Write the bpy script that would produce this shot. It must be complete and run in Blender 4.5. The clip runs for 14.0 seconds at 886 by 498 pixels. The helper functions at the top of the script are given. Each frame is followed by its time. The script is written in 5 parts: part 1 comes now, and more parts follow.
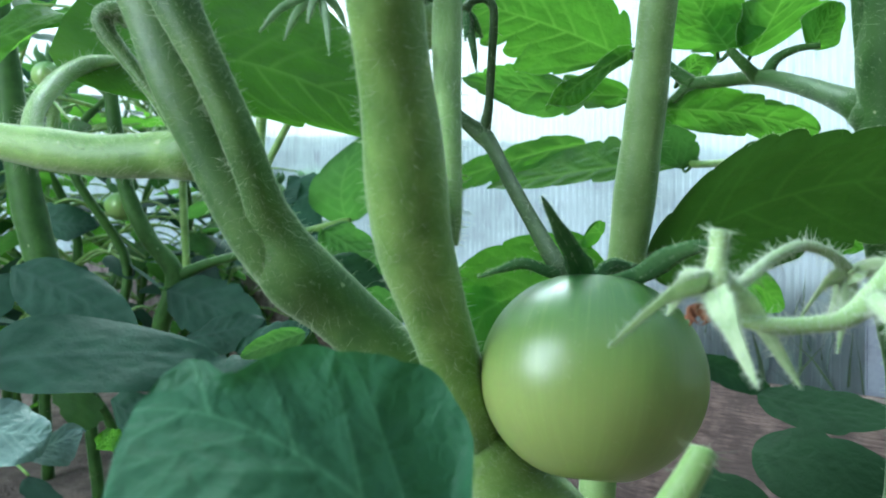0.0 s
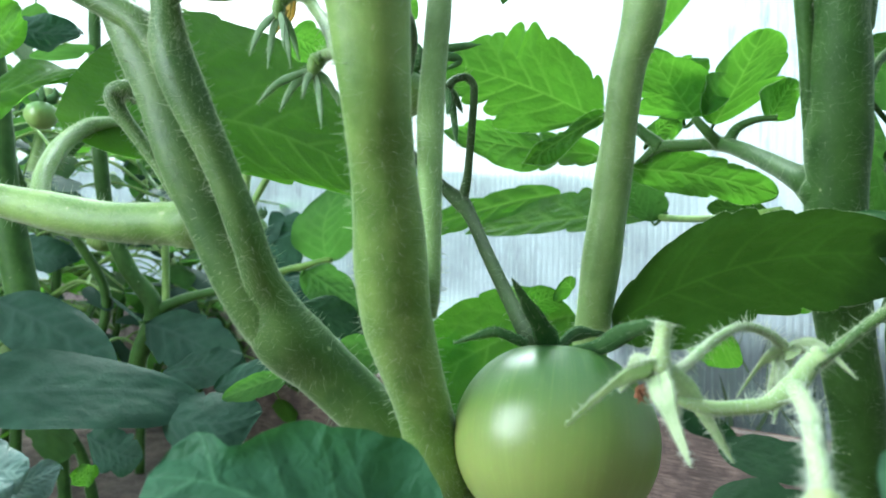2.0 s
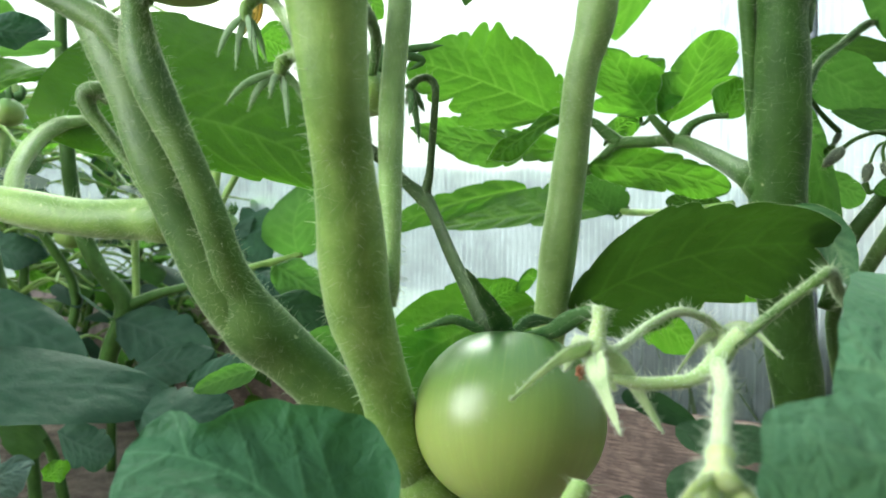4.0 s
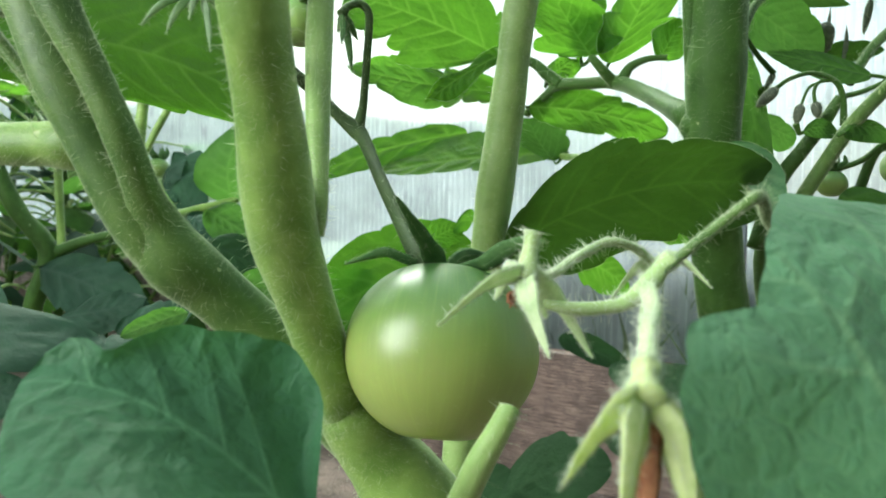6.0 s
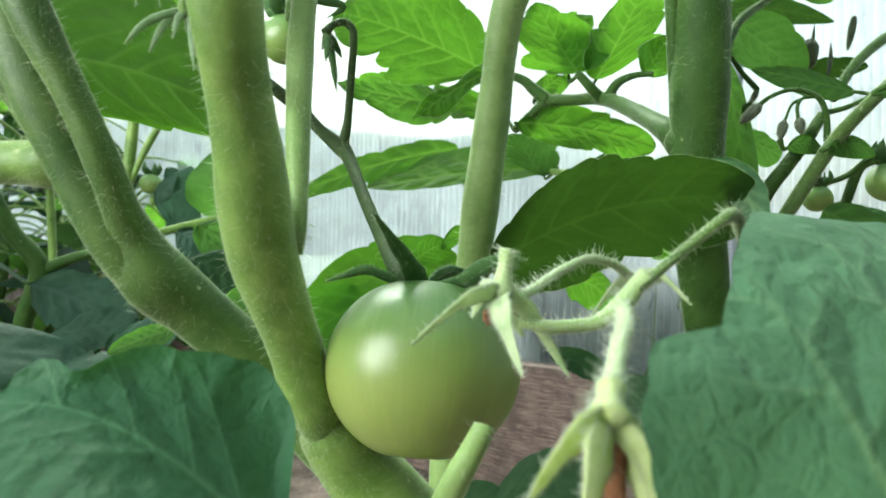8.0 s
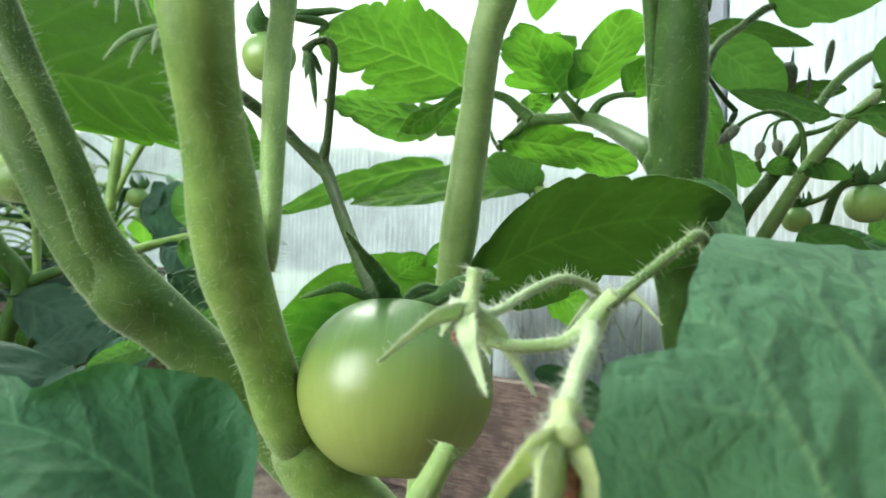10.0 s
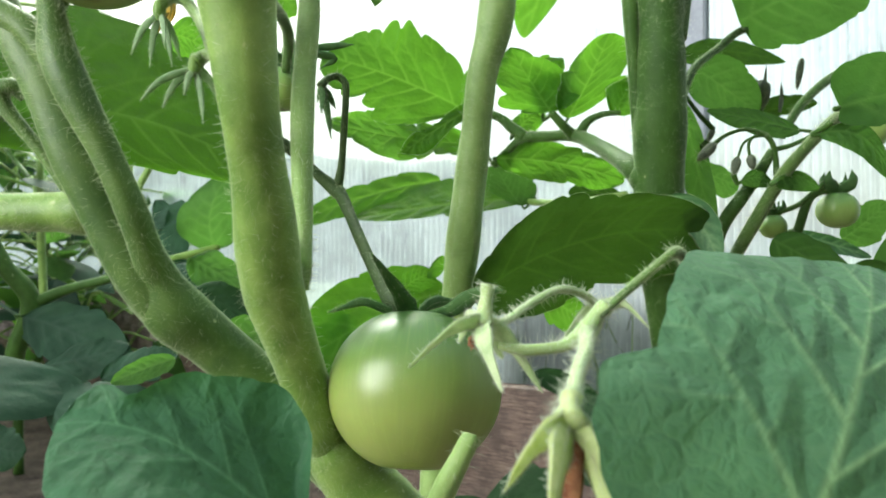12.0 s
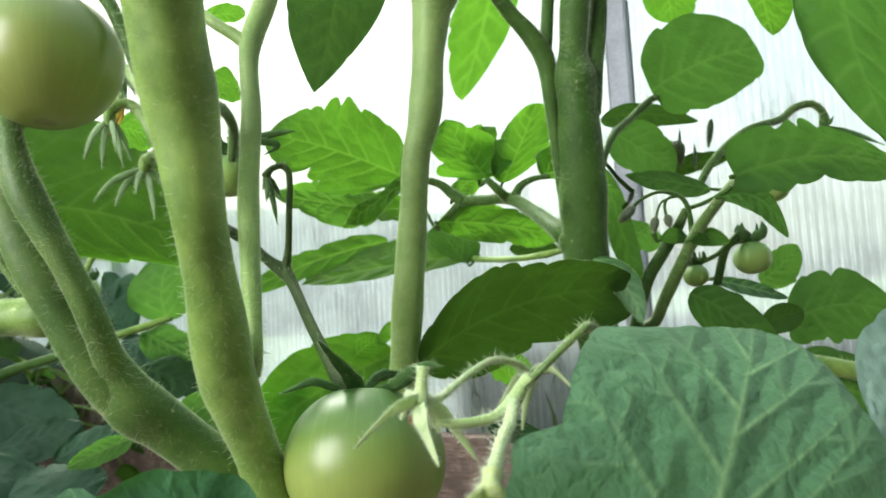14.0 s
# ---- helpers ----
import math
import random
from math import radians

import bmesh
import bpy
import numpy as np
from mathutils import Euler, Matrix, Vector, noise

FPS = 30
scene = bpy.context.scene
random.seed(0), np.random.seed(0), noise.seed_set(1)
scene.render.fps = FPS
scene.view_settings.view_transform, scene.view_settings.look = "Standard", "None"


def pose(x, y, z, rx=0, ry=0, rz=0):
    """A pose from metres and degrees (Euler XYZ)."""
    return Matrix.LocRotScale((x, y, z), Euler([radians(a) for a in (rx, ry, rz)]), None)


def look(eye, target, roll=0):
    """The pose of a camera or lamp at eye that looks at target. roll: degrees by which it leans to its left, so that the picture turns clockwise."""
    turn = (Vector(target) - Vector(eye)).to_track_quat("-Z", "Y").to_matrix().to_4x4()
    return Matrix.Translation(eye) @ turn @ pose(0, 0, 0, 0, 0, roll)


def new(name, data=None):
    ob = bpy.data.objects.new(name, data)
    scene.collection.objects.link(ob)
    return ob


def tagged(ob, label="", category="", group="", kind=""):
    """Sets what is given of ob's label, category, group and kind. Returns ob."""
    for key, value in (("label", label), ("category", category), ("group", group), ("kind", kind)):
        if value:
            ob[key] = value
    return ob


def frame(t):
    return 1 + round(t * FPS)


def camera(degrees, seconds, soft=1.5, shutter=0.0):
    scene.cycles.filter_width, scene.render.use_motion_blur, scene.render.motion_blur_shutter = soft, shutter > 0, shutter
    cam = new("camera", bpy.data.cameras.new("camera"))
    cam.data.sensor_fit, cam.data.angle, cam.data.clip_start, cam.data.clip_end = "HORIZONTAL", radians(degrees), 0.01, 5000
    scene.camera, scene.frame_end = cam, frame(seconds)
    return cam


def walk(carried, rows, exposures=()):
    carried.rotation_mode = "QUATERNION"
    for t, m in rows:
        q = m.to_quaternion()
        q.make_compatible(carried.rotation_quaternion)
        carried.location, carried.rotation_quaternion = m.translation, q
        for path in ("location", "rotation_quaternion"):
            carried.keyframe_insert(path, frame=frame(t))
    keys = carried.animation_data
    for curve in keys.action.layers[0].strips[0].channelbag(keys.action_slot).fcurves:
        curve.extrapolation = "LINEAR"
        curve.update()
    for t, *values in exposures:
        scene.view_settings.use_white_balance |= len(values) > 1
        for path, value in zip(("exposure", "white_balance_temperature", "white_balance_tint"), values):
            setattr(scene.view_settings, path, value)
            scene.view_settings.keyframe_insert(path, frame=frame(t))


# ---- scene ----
cam = camera(64.1, 14.0, soft=1.75, shutter=0.4)
cam.data.dof.use_dof = True
cam.data.dof.focus_distance, cam.data.dof.aperture_fstop = 0.27, 24.0
PATH = [
    (0, (0.00466, -0.00821, 0.30359), (-0.01474, 0.99151, 0.29014), -0.104),
    (0.5, (-0.00220, -0.01450, 0.30687), (-0.00710, 0.98545, 0.31646), 0.535),
    (1, (-0.00124, -0.02108, 0.31227), (-0.00110, 0.97875, 0.33035), 0.949),
    (1.5, (0.00049, -0.02358, 0.31387), (0.00499, 0.97613, 0.33734), 1.337),
    (2, (0.00434, -0.02693, 0.31541), (0.01527, 0.97257, 0.34501), 1.262),
    (2.2, (0.00386, -0.02788, 0.31600), (0.01637, 0.97155, 0.34727), 1.593),
    (4.3, (0.01111, -0.04061, 0.31335), (0.07703, 0.95704, 0.33196), 0.166),
    (4.5, (0.01726, -0.03309, 0.30512), (0.10755, 0.96278, 0.29575), -0.731),
    (5, (0.01679, -0.02719, 0.30219), (0.13633, 0.96459, 0.25638), -0.018),
    (5.5, (0.01492, -0.02875, 0.30403), (0.14176, 0.96176, 0.25106), 0.527),
    (6, (0.01264, -0.03362, 0.30758), (0.14129, 0.95717, 0.26548), 1.001),
    (6.5, (0.01492, -0.03148, 0.30618), (0.14364, 0.95961, 0.27188), 0.753),
    (7, (0.01687, -0.03087, 0.30577), (0.14823, 0.96002, 0.27621), 0.788),
    (7.5, (0.01631, -0.03313, 0.30762), (0.14782, 0.95782, 0.28072), 0.927),
    (8, (0.01740, -0.03431, 0.30862), (0.15101, 0.95648, 0.28675), 0.845),
    (10.3, (0.02271, -0.03623, 0.30978), (0.17185, 0.95259, 0.31169), 1.552),
    (10.5, (0.02159, -0.03842, 0.31251), (0.17139, 0.95029, 0.31429), 1.726),
    (11, (0.02293, -0.04302, 0.31551), (0.17499, 0.94534, 0.31819), 1.560),
    (11.5, (0.02485, -0.05504, 0.30815), (0.18063, 0.93275, 0.30452), -1.310),
    (12, (0.01142, -0.06238, 0.31254), (0.17009, 0.92488, 0.32443), -0.049),
    (12.5, (0.01745, -0.06169, 0.31155), (0.18181, 0.92454, 0.33015), -0.870),
    (13, (0.01299, -0.07854, 0.31993), (0.18881, 0.90479, 0.36625), -1.651),
    (13.5, (0.01238, -0.08712, 0.32376), (0.21300, 0.89006, 0.39356), -2.720),
    (14, (0.01387, -0.08699, 0.32445), (0.23557, 0.88535, 0.39802), -3.405),
]
EXPOSURE = 1.25
walk(cam, [(t, look(eye, target, roll)) for t, eye, target, roll in PATH], [(0, EXPOSURE - 0.20, 5300, 4), (0.7, EXPOSURE - 0.1, 5450, 4), (2.2, EXPOSURE, 5650, 5), (4.3, EXPOSURE, 6350, 5), (8.0, EXPOSURE, 6400, 5), (10.5, EXPOSURE, 6450, 7), (14, EXPOSURE - 0.09, 6750, 8)])

# ---- daylight: a bright hazy sky and a soft sun beyond the greenhouse wall ----
SUN_ELEVATION, SUN_AZIMUTH = radians(48), radians(-16)
world = bpy.data.worlds.new("sky")
scene.world = world
world.use_nodes = True
wn = world.node_tree
sky = wn.nodes.new("ShaderNodeTexSky")
sky.sky_type = "NISHITA"
sky.sun_disc = False
sky.sun_elevation, sky.sun_rotation = SUN_ELEVATION, SUN_AZIMUTH
sky.air_density, sky.dust_density, sky.ozone_density = 1.0, 8.0, 0.5
wn.nodes["Background"].inputs["Strength"].default_value = 0.108
wn.links.new(sky.outputs["Color"], wn.nodes["Background"].inputs["Color"])
sun = new("sun", bpy.data.lights.new("sun", "SUN"))
sun.data.energy, sun.data.angle, sun.data.color = 3.4, radians(22), (1.0, 0.96, 0.9)
way = Vector((math.sin(SUN_AZIMUTH) * math.cos(SUN_ELEVATION), math.cos(SUN_AZIMUTH) * math.cos(SUN_ELEVATION), math.sin(SUN_ELEVATION)))
sun.matrix_world = look(way * 20, (0, 0, 0))
# the sky's light in the open door behind the camera
door_light = new("door_light", bpy.data.lights.new("door_light", "AREA"))
door_light.data.shape, door_light.data.size, door_light.data.size_y, door_light.data.energy = "RECTANGLE", 0.9, 1.25, 28.0
door_light.matrix_world = look((-1.52, -0.64, 0.95), (0.03, 0.18, 0.4))


# ---- materials ----
class Nodes:
    def __init__(self, name):
        self.mat = bpy.data.materials.new(name)
        self.mat.use_nodes = True
        self.tree = self.mat.node_tree
        self.tree.nodes.clear()
        self.out = self.add("ShaderNodeOutputMaterial")

    def add(self, kind, feature=None, **sockets):
        n = self.tree.nodes.new(kind)
        if feature:
            n.feature = feature
        for key, value in sockets.items():
            self.put(n, key.replace("_", " "), value)
        return n

    def put(self, n, key, value):
        sock = n.inputs[int(key)] if key.isdigit() else n.inputs[key]
        if isinstance(value, bpy.types.NodeSocket):
            self.tree.links.new(value, sock)
        else:
            sock.default_value = value

    def math(self, op, a, b=0.0, c=0.0):
        n = self.tree.nodes.new("ShaderNodeMath")
        n.operation = op
        for k, v in enumerate((a, b, c)):
            self.put(n, str(k), v)
        return n.outputs[0]

    def mix(self, fac, a, b):
        n = self.tree.nodes.new("ShaderNodeMix")
        n.data_type = "RGBA"
        self.put(n, "0", fac)
        self.put(n, "6", a)
        self.put(n, "7", b)
        return n.outputs[2]

    def ramp(self, x, low, high):
        n = self.tree.nodes.new("ShaderNodeMapRange")
        n.interpolation_type = "SMOOTHSTEP"
        for k, v in enumerate((x, low, high, 0.0, 1.0)):
            self.put(n, str(k), v)
        return n.outputs[0]

    def noise(self, vector, scale, detail=3.0, rough=0.55):
        n = self.add("ShaderNodeTexNoise", None, Scale=scale, Detail=detail, Roughness=rough)
        if vector is not None:
            self.put(n, "Vector", vector)
        return n.outputs[0]

    def bump(self, height, strength, distance):
        return self.add("ShaderNodeBump", None, Height=height, Strength=strength, Distance=distance).outputs[0]

    def finish(self, shader):
        self.tree.links.new(shader, self.out.inputs[0])
        return self.mat


def leaf_material(name, face, shine_through, vein, thin=0.42, rough=0.5, relief=1.0, gloss=0.2, cell=0.3, mesh=0.16, pale=0.5, lit=0.5):
    """Leaf tissue: a glossy face, light that passes through, pale veins and a fine net between them."""
    k = Nodes(name)
    obj = k.add("ShaderNodeTexCoord").outputs["Object"]
    rnd = k.add("ShaderNodeObjectInfo").outputs["Random"]
    drawn = k.add("ShaderNodeAttribute")
    drawn.attribute_name = "vein"
    warp = k.add("ShaderNodeTexNoise", None, Vector=obj, Scale=120.0, Detail=2.0)
    warped = k.add("ShaderNodeVectorMath")
    warped.operation = "MULTIPLY_ADD"
    warped.inputs[1].default_value = (0.006, 0.006, 0.006)
    k.tree.links.new(warp.outputs["Color"], warped.inputs[0])
    k.tree.links.new(obj, warped.inputs[2])
    warped = warped.outputs[0]
    fine = k.add("ShaderNodeTexVoronoi", "DISTANCE_TO_EDGE", Vector=warped, Scale=430.0).outputs[0]
    wide = k.add("ShaderNodeTexVoronoi", "DISTANCE_TO_EDGE", Vector=warped, Scale=170.0).outputs[0]
    net = k.math("MAXIMUM", k.math("MULTIPLY", k.math("SUBTRACT", 1.0, k.ramp(fine, 0.0, 0.12)), 0.6), k.math("SUBTRACT", 1.0, k.ramp(wide, 0.0, 0.08)))
    veins = k.math("MAXIMUM", drawn.outputs["Fac"], k.math("MULTIPLY", net, mesh))
    patch = k.ramp(k.noise(obj, 45.0, 4.0), 0.3, 0.75)
    grain = k.noise(obj, 900.0, 3.0)
    shade = k.math("ADD", k.math("MULTIPLY", patch, 0.55), k.math("MULTIPLY", rnd, 0.45))
    dark = tuple(c * 0.72 for c in face) + (1,)
    base = k.mix(shade, dark, tuple(min(1, c * 1.25) for c in face) + (1,))
    base = k.mix(k.math("MULTIPLY", veins, pale), base, (*vein, 1))
    glow = k.mix(shade, tuple(c * 0.75 for c in shine_through) + (1,), tuple(c * 1.2 for c in shine_through) + (1,))
    glow = k.mix(k.math("MULTIPLY", veins, lit), glow, (*[min(1, c * 1.35) for c in vein], 1))
    high = k.math("ADD", k.math("MULTIPLY", k.ramp(wide, 0.0, 0.35), cell * 1.6), k.math("ADD", k.math("MULTIPLY", k.ramp(fine, 0.0, 0.3), cell * 0.6), k.math("MULTIPLY", grain, 0.12)))
    nrm = k.bump(high, 0.35 * relief, 0.0012)
    bsdf = k.add("ShaderNodeBsdfPrincipled", None, Base_Color=base, Roughness=k.math("ADD", rough - 0.1, k.math("MULTIPLY", grain, 0.2)), Normal=nrm)
    bsdf.inputs["Specular IOR Level"].default_value = gloss
    bsdf.inputs["Sheen Weight"].default_value = 0.02
    tr = k.add("ShaderNodeBsdfTranslucent", None, Color=glow, Normal=nrm)
    both = k.add("ShaderNodeMixShader", None, **{"0": thin, "1": bsdf.outputs[0], "2": tr.outputs[0]})
    return k.finish(both.outputs[0])


def stem_material(name, low, high, rough=0.5, fuzz=0.45, gloss=0.4):
    k = Nodes(name)
    uv = k.add("ShaderNodeTexCoord").outputs["UV"]
    obj = k.add("ShaderNodeTexCoord").outputs["Object"]
    streak = k.add("ShaderNodeMapping", None, Vector=uv)
    streak.inputs["Scale"].default_value = (9.0, 14.0, 1.0)
    lines = k.noise(streak.outputs[0], 2.2, 4.0)
    blot = k.noise(obj, 60.0, 4.0)
    grain = k.noise(obj, 1500.0, 2.0)
    shade = k.math("ADD", k.math("MULTIPLY", lines, 0.2), k.math("MULTIPLY", blot, 0.8))
    col = k.mix(k.ramp(shade, 0.22, 0.78), (*low, 1), (*high, 1))
    col = k.mix(k.math("MULTIPLY", k.ramp(k.noise(obj, 420.0, 2.0), 0.70, 0.80), 0.18), col, (0.30, 0.36, 0.16, 1))
    col = k.mix(k.math("MULTIPLY", k.ramp(k.noise(obj, 240.0, 1.0), 0.76, 0.80), 0.6), col, (0.50, 0.55, 0.30, 1))
    col = k.mix(k.math("MULTIPLY", k.ramp(k.noise(obj, 150.0, 5.0, 0.75), 0.72, 0.79), 0.25), col, (0.07, 0.085, 0.02, 1))
    nrm = k.bump(k.math("ADD", k.math("MULTIPLY", lines, 0.3), k.math("MULTIPLY", grain, 0.5)), 0.45, 0.0005)
    bsdf = k.add("ShaderNodeBsdfPrincipled", None, Base_Color=col, Roughness=rough, Normal=nrm)
    bsdf.inputs["Subsurface Weight"].default_value = 0.12
    bsdf.inputs["Subsurface Radius"].default_value = (0.4, 0.9, 0.2)
    bsdf.inputs["Subsurface Scale"].default_value = 0.004
    bsdf.inputs["Sheen Weight"].default_value = fuzz
    bsdf.inputs["Sheen Tint"].default_value = (0.82, 0.92, 0.70, 1)
    bsdf.inputs["Sheen Roughness"].default_value = 0.3
    bsdf.inputs["Specular IOR Level"].default_value = gloss
    return k.finish(bsdf.outputs[0])


def fruit_material(name, bottom, top):
    """Unripe skin: smooth, glossy, paler streaks running from the stalk down."""
    k = Nodes(name)
    gen = k.add("ShaderNodeTexCoord").outputs["Generated"]
    obj = k.add("ShaderNodeTexCoord").outputs["Object"]
    z = k.add("ShaderNodeSeparateXYZ", None, Vector=gen).outputs[2]
    uv = k.add("ShaderNodeTexCoord").outputs["UV"]
    st = k.add("ShaderNodeMapping", None, Vector=uv)
    st.inputs["Scale"].default_value = (26.0, 1.6, 1.0)
    streak = k.noise(st.outputs[0], 1.6, 4.0)
    # darker top: the dark reflection of foliage overhead is put into the skin colour
    col = k.mix(k.ramp(k.math("ADD", z, k.math("MULTIPLY", streak, 0.22)), 0.5, 1.12), (*bottom, 1), (*top, 1))
    fleck = k.ramp(k.noise(obj, 700.0, 2.0), 0.62, 0.75)
    col = k.mix(k.math("MULTIPLY", k.ramp(streak, 0.45, 0.75), 0.2), col, (*[min(1, c * 1.5) for c in bottom], 1))
    col = k.mix(k.math("MULTIPLY", fleck, 0.06), col, (0.55, 0.62, 0.35, 1))
    low = k.add("ShaderNodeSeparateXYZ", None, Vector=uv).outputs[1]
    col = k.mix(k.math("MULTIPLY", k.ramp(k.math("ADD", low, k.math("MULTIPLY", k.noise(obj, 500.0, 3.0), 0.05)), 0.972, 0.99), 0.4), col, (0.10, 0.065, 0.025, 1))
    nrm = k.bump(k.math("ADD", k.noise(obj, 60.0, 3.0), k.math("MULTIPLY", k.noise(obj, 1200.0, 2.0), 0.05)), 0.12, 0.002)
    bsdf = k.add("ShaderNodeBsdfPrincipled", None, Base_Color=col, Roughness=0.34, Normal=nrm)
    bsdf.inputs["Subsurface Weight"].default_value = 0.35
    bsdf.inputs["Subsurface Radius"].default_value = (0.5, 0.9, 0.2)
    bsdf.inputs["Subsurface Scale"].default_value = 0.008
    bsdf.inputs["Specular IOR Level"].default_value = 0.5
    return k.finish(bsdf.outputs[0])


def plain_material(name, low, high, rough, scale, bump=0.3, distance=0.001, thin=0.0, metal=0.0):
    k = Nodes(name)
    obj = k.add("ShaderNodeTexCoord").outputs["Object"]
    a, b = k.noise(obj, scale, 4.0), k.noise(obj, scale * 9, 3.0)
    col = k.mix(k.ramp(k.math("ADD", k.math("MULTIPLY", a, 0.65), k.math("MULTIPLY", b, 0.35)), 0.3, 0.7), (*low, 1), (*high, 1))
    bsdf = k.add("ShaderNodeBsdfPrincipled", None, Base_Color=col, Roughness=rough, Metallic=metal, Normal=k.bump(b, bump, distance))
    if not thin:
        return k.finish(bsdf.outputs[0])
    tr = k.add("ShaderNodeBsdfTranslucent", None, Color=col)
    return k.finish(k.add("ShaderNodeMixShader", None, **{"0": thin, "1": bsdf.outputs[0], "2": tr.outputs[0]}).outputs[0])


def board_material(name, low=(0.06, 0.036, 0.027), high=(0.31, 0.225, 0.185)):
    k = Nodes(name)
    uv = k.add("ShaderNodeTexCoord").outputs["UV"]
    st = k.add("ShaderNodeMapping", None, Vector=uv)
    st.inputs["Scale"].default_value = (16.0, 300.0, 1.0)
    grain = k.noise(st.outputs[0], 2.0, 6.0, 0.65)
    obj = k.add("ShaderNodeTexCoord").outputs["Object"]
    stain = k.noise(obj, 30.0, 5.0, 0.7)
    col = k.mix(k.ramp(grain, 0.32, 0.68), (*low, 1), (*high, 1))
    col = k.mix(k.math("MULTIPLY", k.ramp(stain, 0.40, 0.62), 0.72), col, (0.075, 0.056, 0.047, 1))
    bsdf = k.add("ShaderNodeBsdfPrincipled", None, Base_Color=col, Roughness=0.8, Normal=k.bump(grain, 0.7, 0.002))
    return k.finish(bsdf.outputs[0])


def sheet_material(name):
    """Twin-wall polycarbonate: milky, half clear, with fine upright flutes."""
    k = Nodes(name)
    uv = k.add("ShaderNodeTexCoord").outputs["UV"]
    sep = k.add("ShaderNodeSeparateXYZ", None, Vector=uv)
    flute = k.math("ABSOLUTE", k.math("SUBTRACT", k.math("FRACT", k.math("MULTIPLY", sep.outputs[0], 100.0)), 0.5))
    rib = k.math("SUBTRACT", 1.0, k.ramp(flute, 0.02, 0.12))
    st = k.add("ShaderNodeMapping", None, Vector=uv)
    st.inputs["Scale"].default_value = (150.0, 6.0, 1.0)
    drip = k.noise(st.outputs[0], 1.0, 4.0, 0.7)
    haze = k.noise(uv, 9.0, 4.0)
    milky = k.math("ADD", 0.34, k.math("ADD", k.math("MULTIPLY", k.ramp(drip, 0.3, 0.8), 0.14), k.math("MULTIPLY", k.ramp(haze, 0.3, 0.7), 0.16)))
    milky = k.math("MINIMUM", 0.95, k.math("ADD", milky, k.math("MULTIPLY", rib, k.math("MULTIPLY", k.ramp(k.noise(uv, 30.0, 2.0), 0.3, 0.7), 0.24))))
    nrm = k.bump(k.math("ADD", k.math("MULTIPLY", flute, 0.6), k.math("MULTIPLY", drip, 0.6)), 0.7, 0.003)
    mt = k.add("ShaderNodeMapping", None, Vector=uv)
    mt.inputs["Scale"].default_value = (100.0, 16.0, 1.0)
    mark = k.math("MULTIPLY", k.ramp(k.noise(mt.outputs[0], 1.0, 3.0, 0.6), 0.52, 0.66), k.ramp(k.noise(uv, 7.0, 3.0), 0.48, 0.62))
    mark = k.math("MULTIPLY", mark, 0.75)
    clear = k.add("ShaderNodeBsdfTransparent", None, Color=k.mix(mark, (0.76, 0.87, 0.84, 1), (0.26, 0.31, 0.33, 1)))
    tr = k.add("ShaderNodeBsdfTranslucent", None, Color=k.mix(mark, (0.63, 0.80, 0.85, 1), (0.34, 0.43, 0.48, 1)), Normal=nrm)
    gl = k.add("ShaderNodeBsdfPrincipled", None, Base_Color=(0.75, 0.80, 0.83, 1), Roughness=0.25, Normal=nrm)
    veil = k.add("ShaderNodeMixShader", None, **{"0": 0.22, "1": tr.outputs[0], "2": gl.outputs[0]})
    both = k.add("ShaderNodeMixShader", None, **{"0": milky, "1": clear.outputs[0], "2": veil.outputs[0]})
    return k.finish(both.outputs[0])


LEAF = leaf_material("leaf", (0.035, 0.105, 0.014), (0.15, 0.40, 0.026), (0.22, 0.45, 0.06), 0.57, 0.5, 0.8, 0.08, 0.3, 0.05, 0.38, 0.4)
LEAF_FULL = leaf_material("broad_green_leaf", (0.04, 0.115, 0.016), (0.13, 0.36, 0.022), (0.20, 0.42, 0.06), 0.58, 0.5, 0.8, 0.08, 0.3, 0.05, 0.3, 0.3)
LEAF_MID = leaf_material("full_green_leaf", (0.035, 0.10, 0.02), (0.10, 0.255, 0.035), (0.14, 0.29, 0.06), 0.5, 0.5, 0.8, 0.1, 0.3, 0.05, 0.28, 0.25)
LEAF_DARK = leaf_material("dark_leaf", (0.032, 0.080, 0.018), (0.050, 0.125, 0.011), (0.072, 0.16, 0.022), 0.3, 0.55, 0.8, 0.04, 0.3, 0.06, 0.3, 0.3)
LEAF_BLUE = leaf_material("leaf_top", (0.066, 0.162, 0.080), (0.06, 0.2, 0.04), (0.25, 0.43, 0.20), 0.25, 0.55, 1.1, 0.25, 0.35, 0.12, 0.72)
LEAF_NEAR = leaf_material("matt_leaf_top", (0.034, 0.108, 0.050), (0.06, 0.2, 0.04), (0.11, 0.26, 0.12), 0.25, 0.55, 1.0, 0.18, 0.35, 0.12, 0.5)
# leaf top for the far plants, with their shade mixed into the colour
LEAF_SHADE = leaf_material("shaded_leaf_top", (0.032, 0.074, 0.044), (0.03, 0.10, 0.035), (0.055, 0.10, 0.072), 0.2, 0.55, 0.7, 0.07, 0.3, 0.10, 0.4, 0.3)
# darkest leaf copy: the shade low in the bed is put into its colour
LEAF_LOW = leaf_material("shaded_low_leaf", (0.020, 0.050, 0.020), (0.03, 0.09, 0.02), (0.035, 0.075, 0.032), 0.2, 0.6, 0.7, 0.03, 0.3, 0.10, 0.4, 0.3)
LEAF_PALE = leaf_material("silvery_leaf_top", (0.12, 0.20, 0.165), (0.10, 0.26, 0.08), (0.25, 0.38, 0.28), 0.2, 0.4, 1.0, 0.5, 0.3, 0.16)
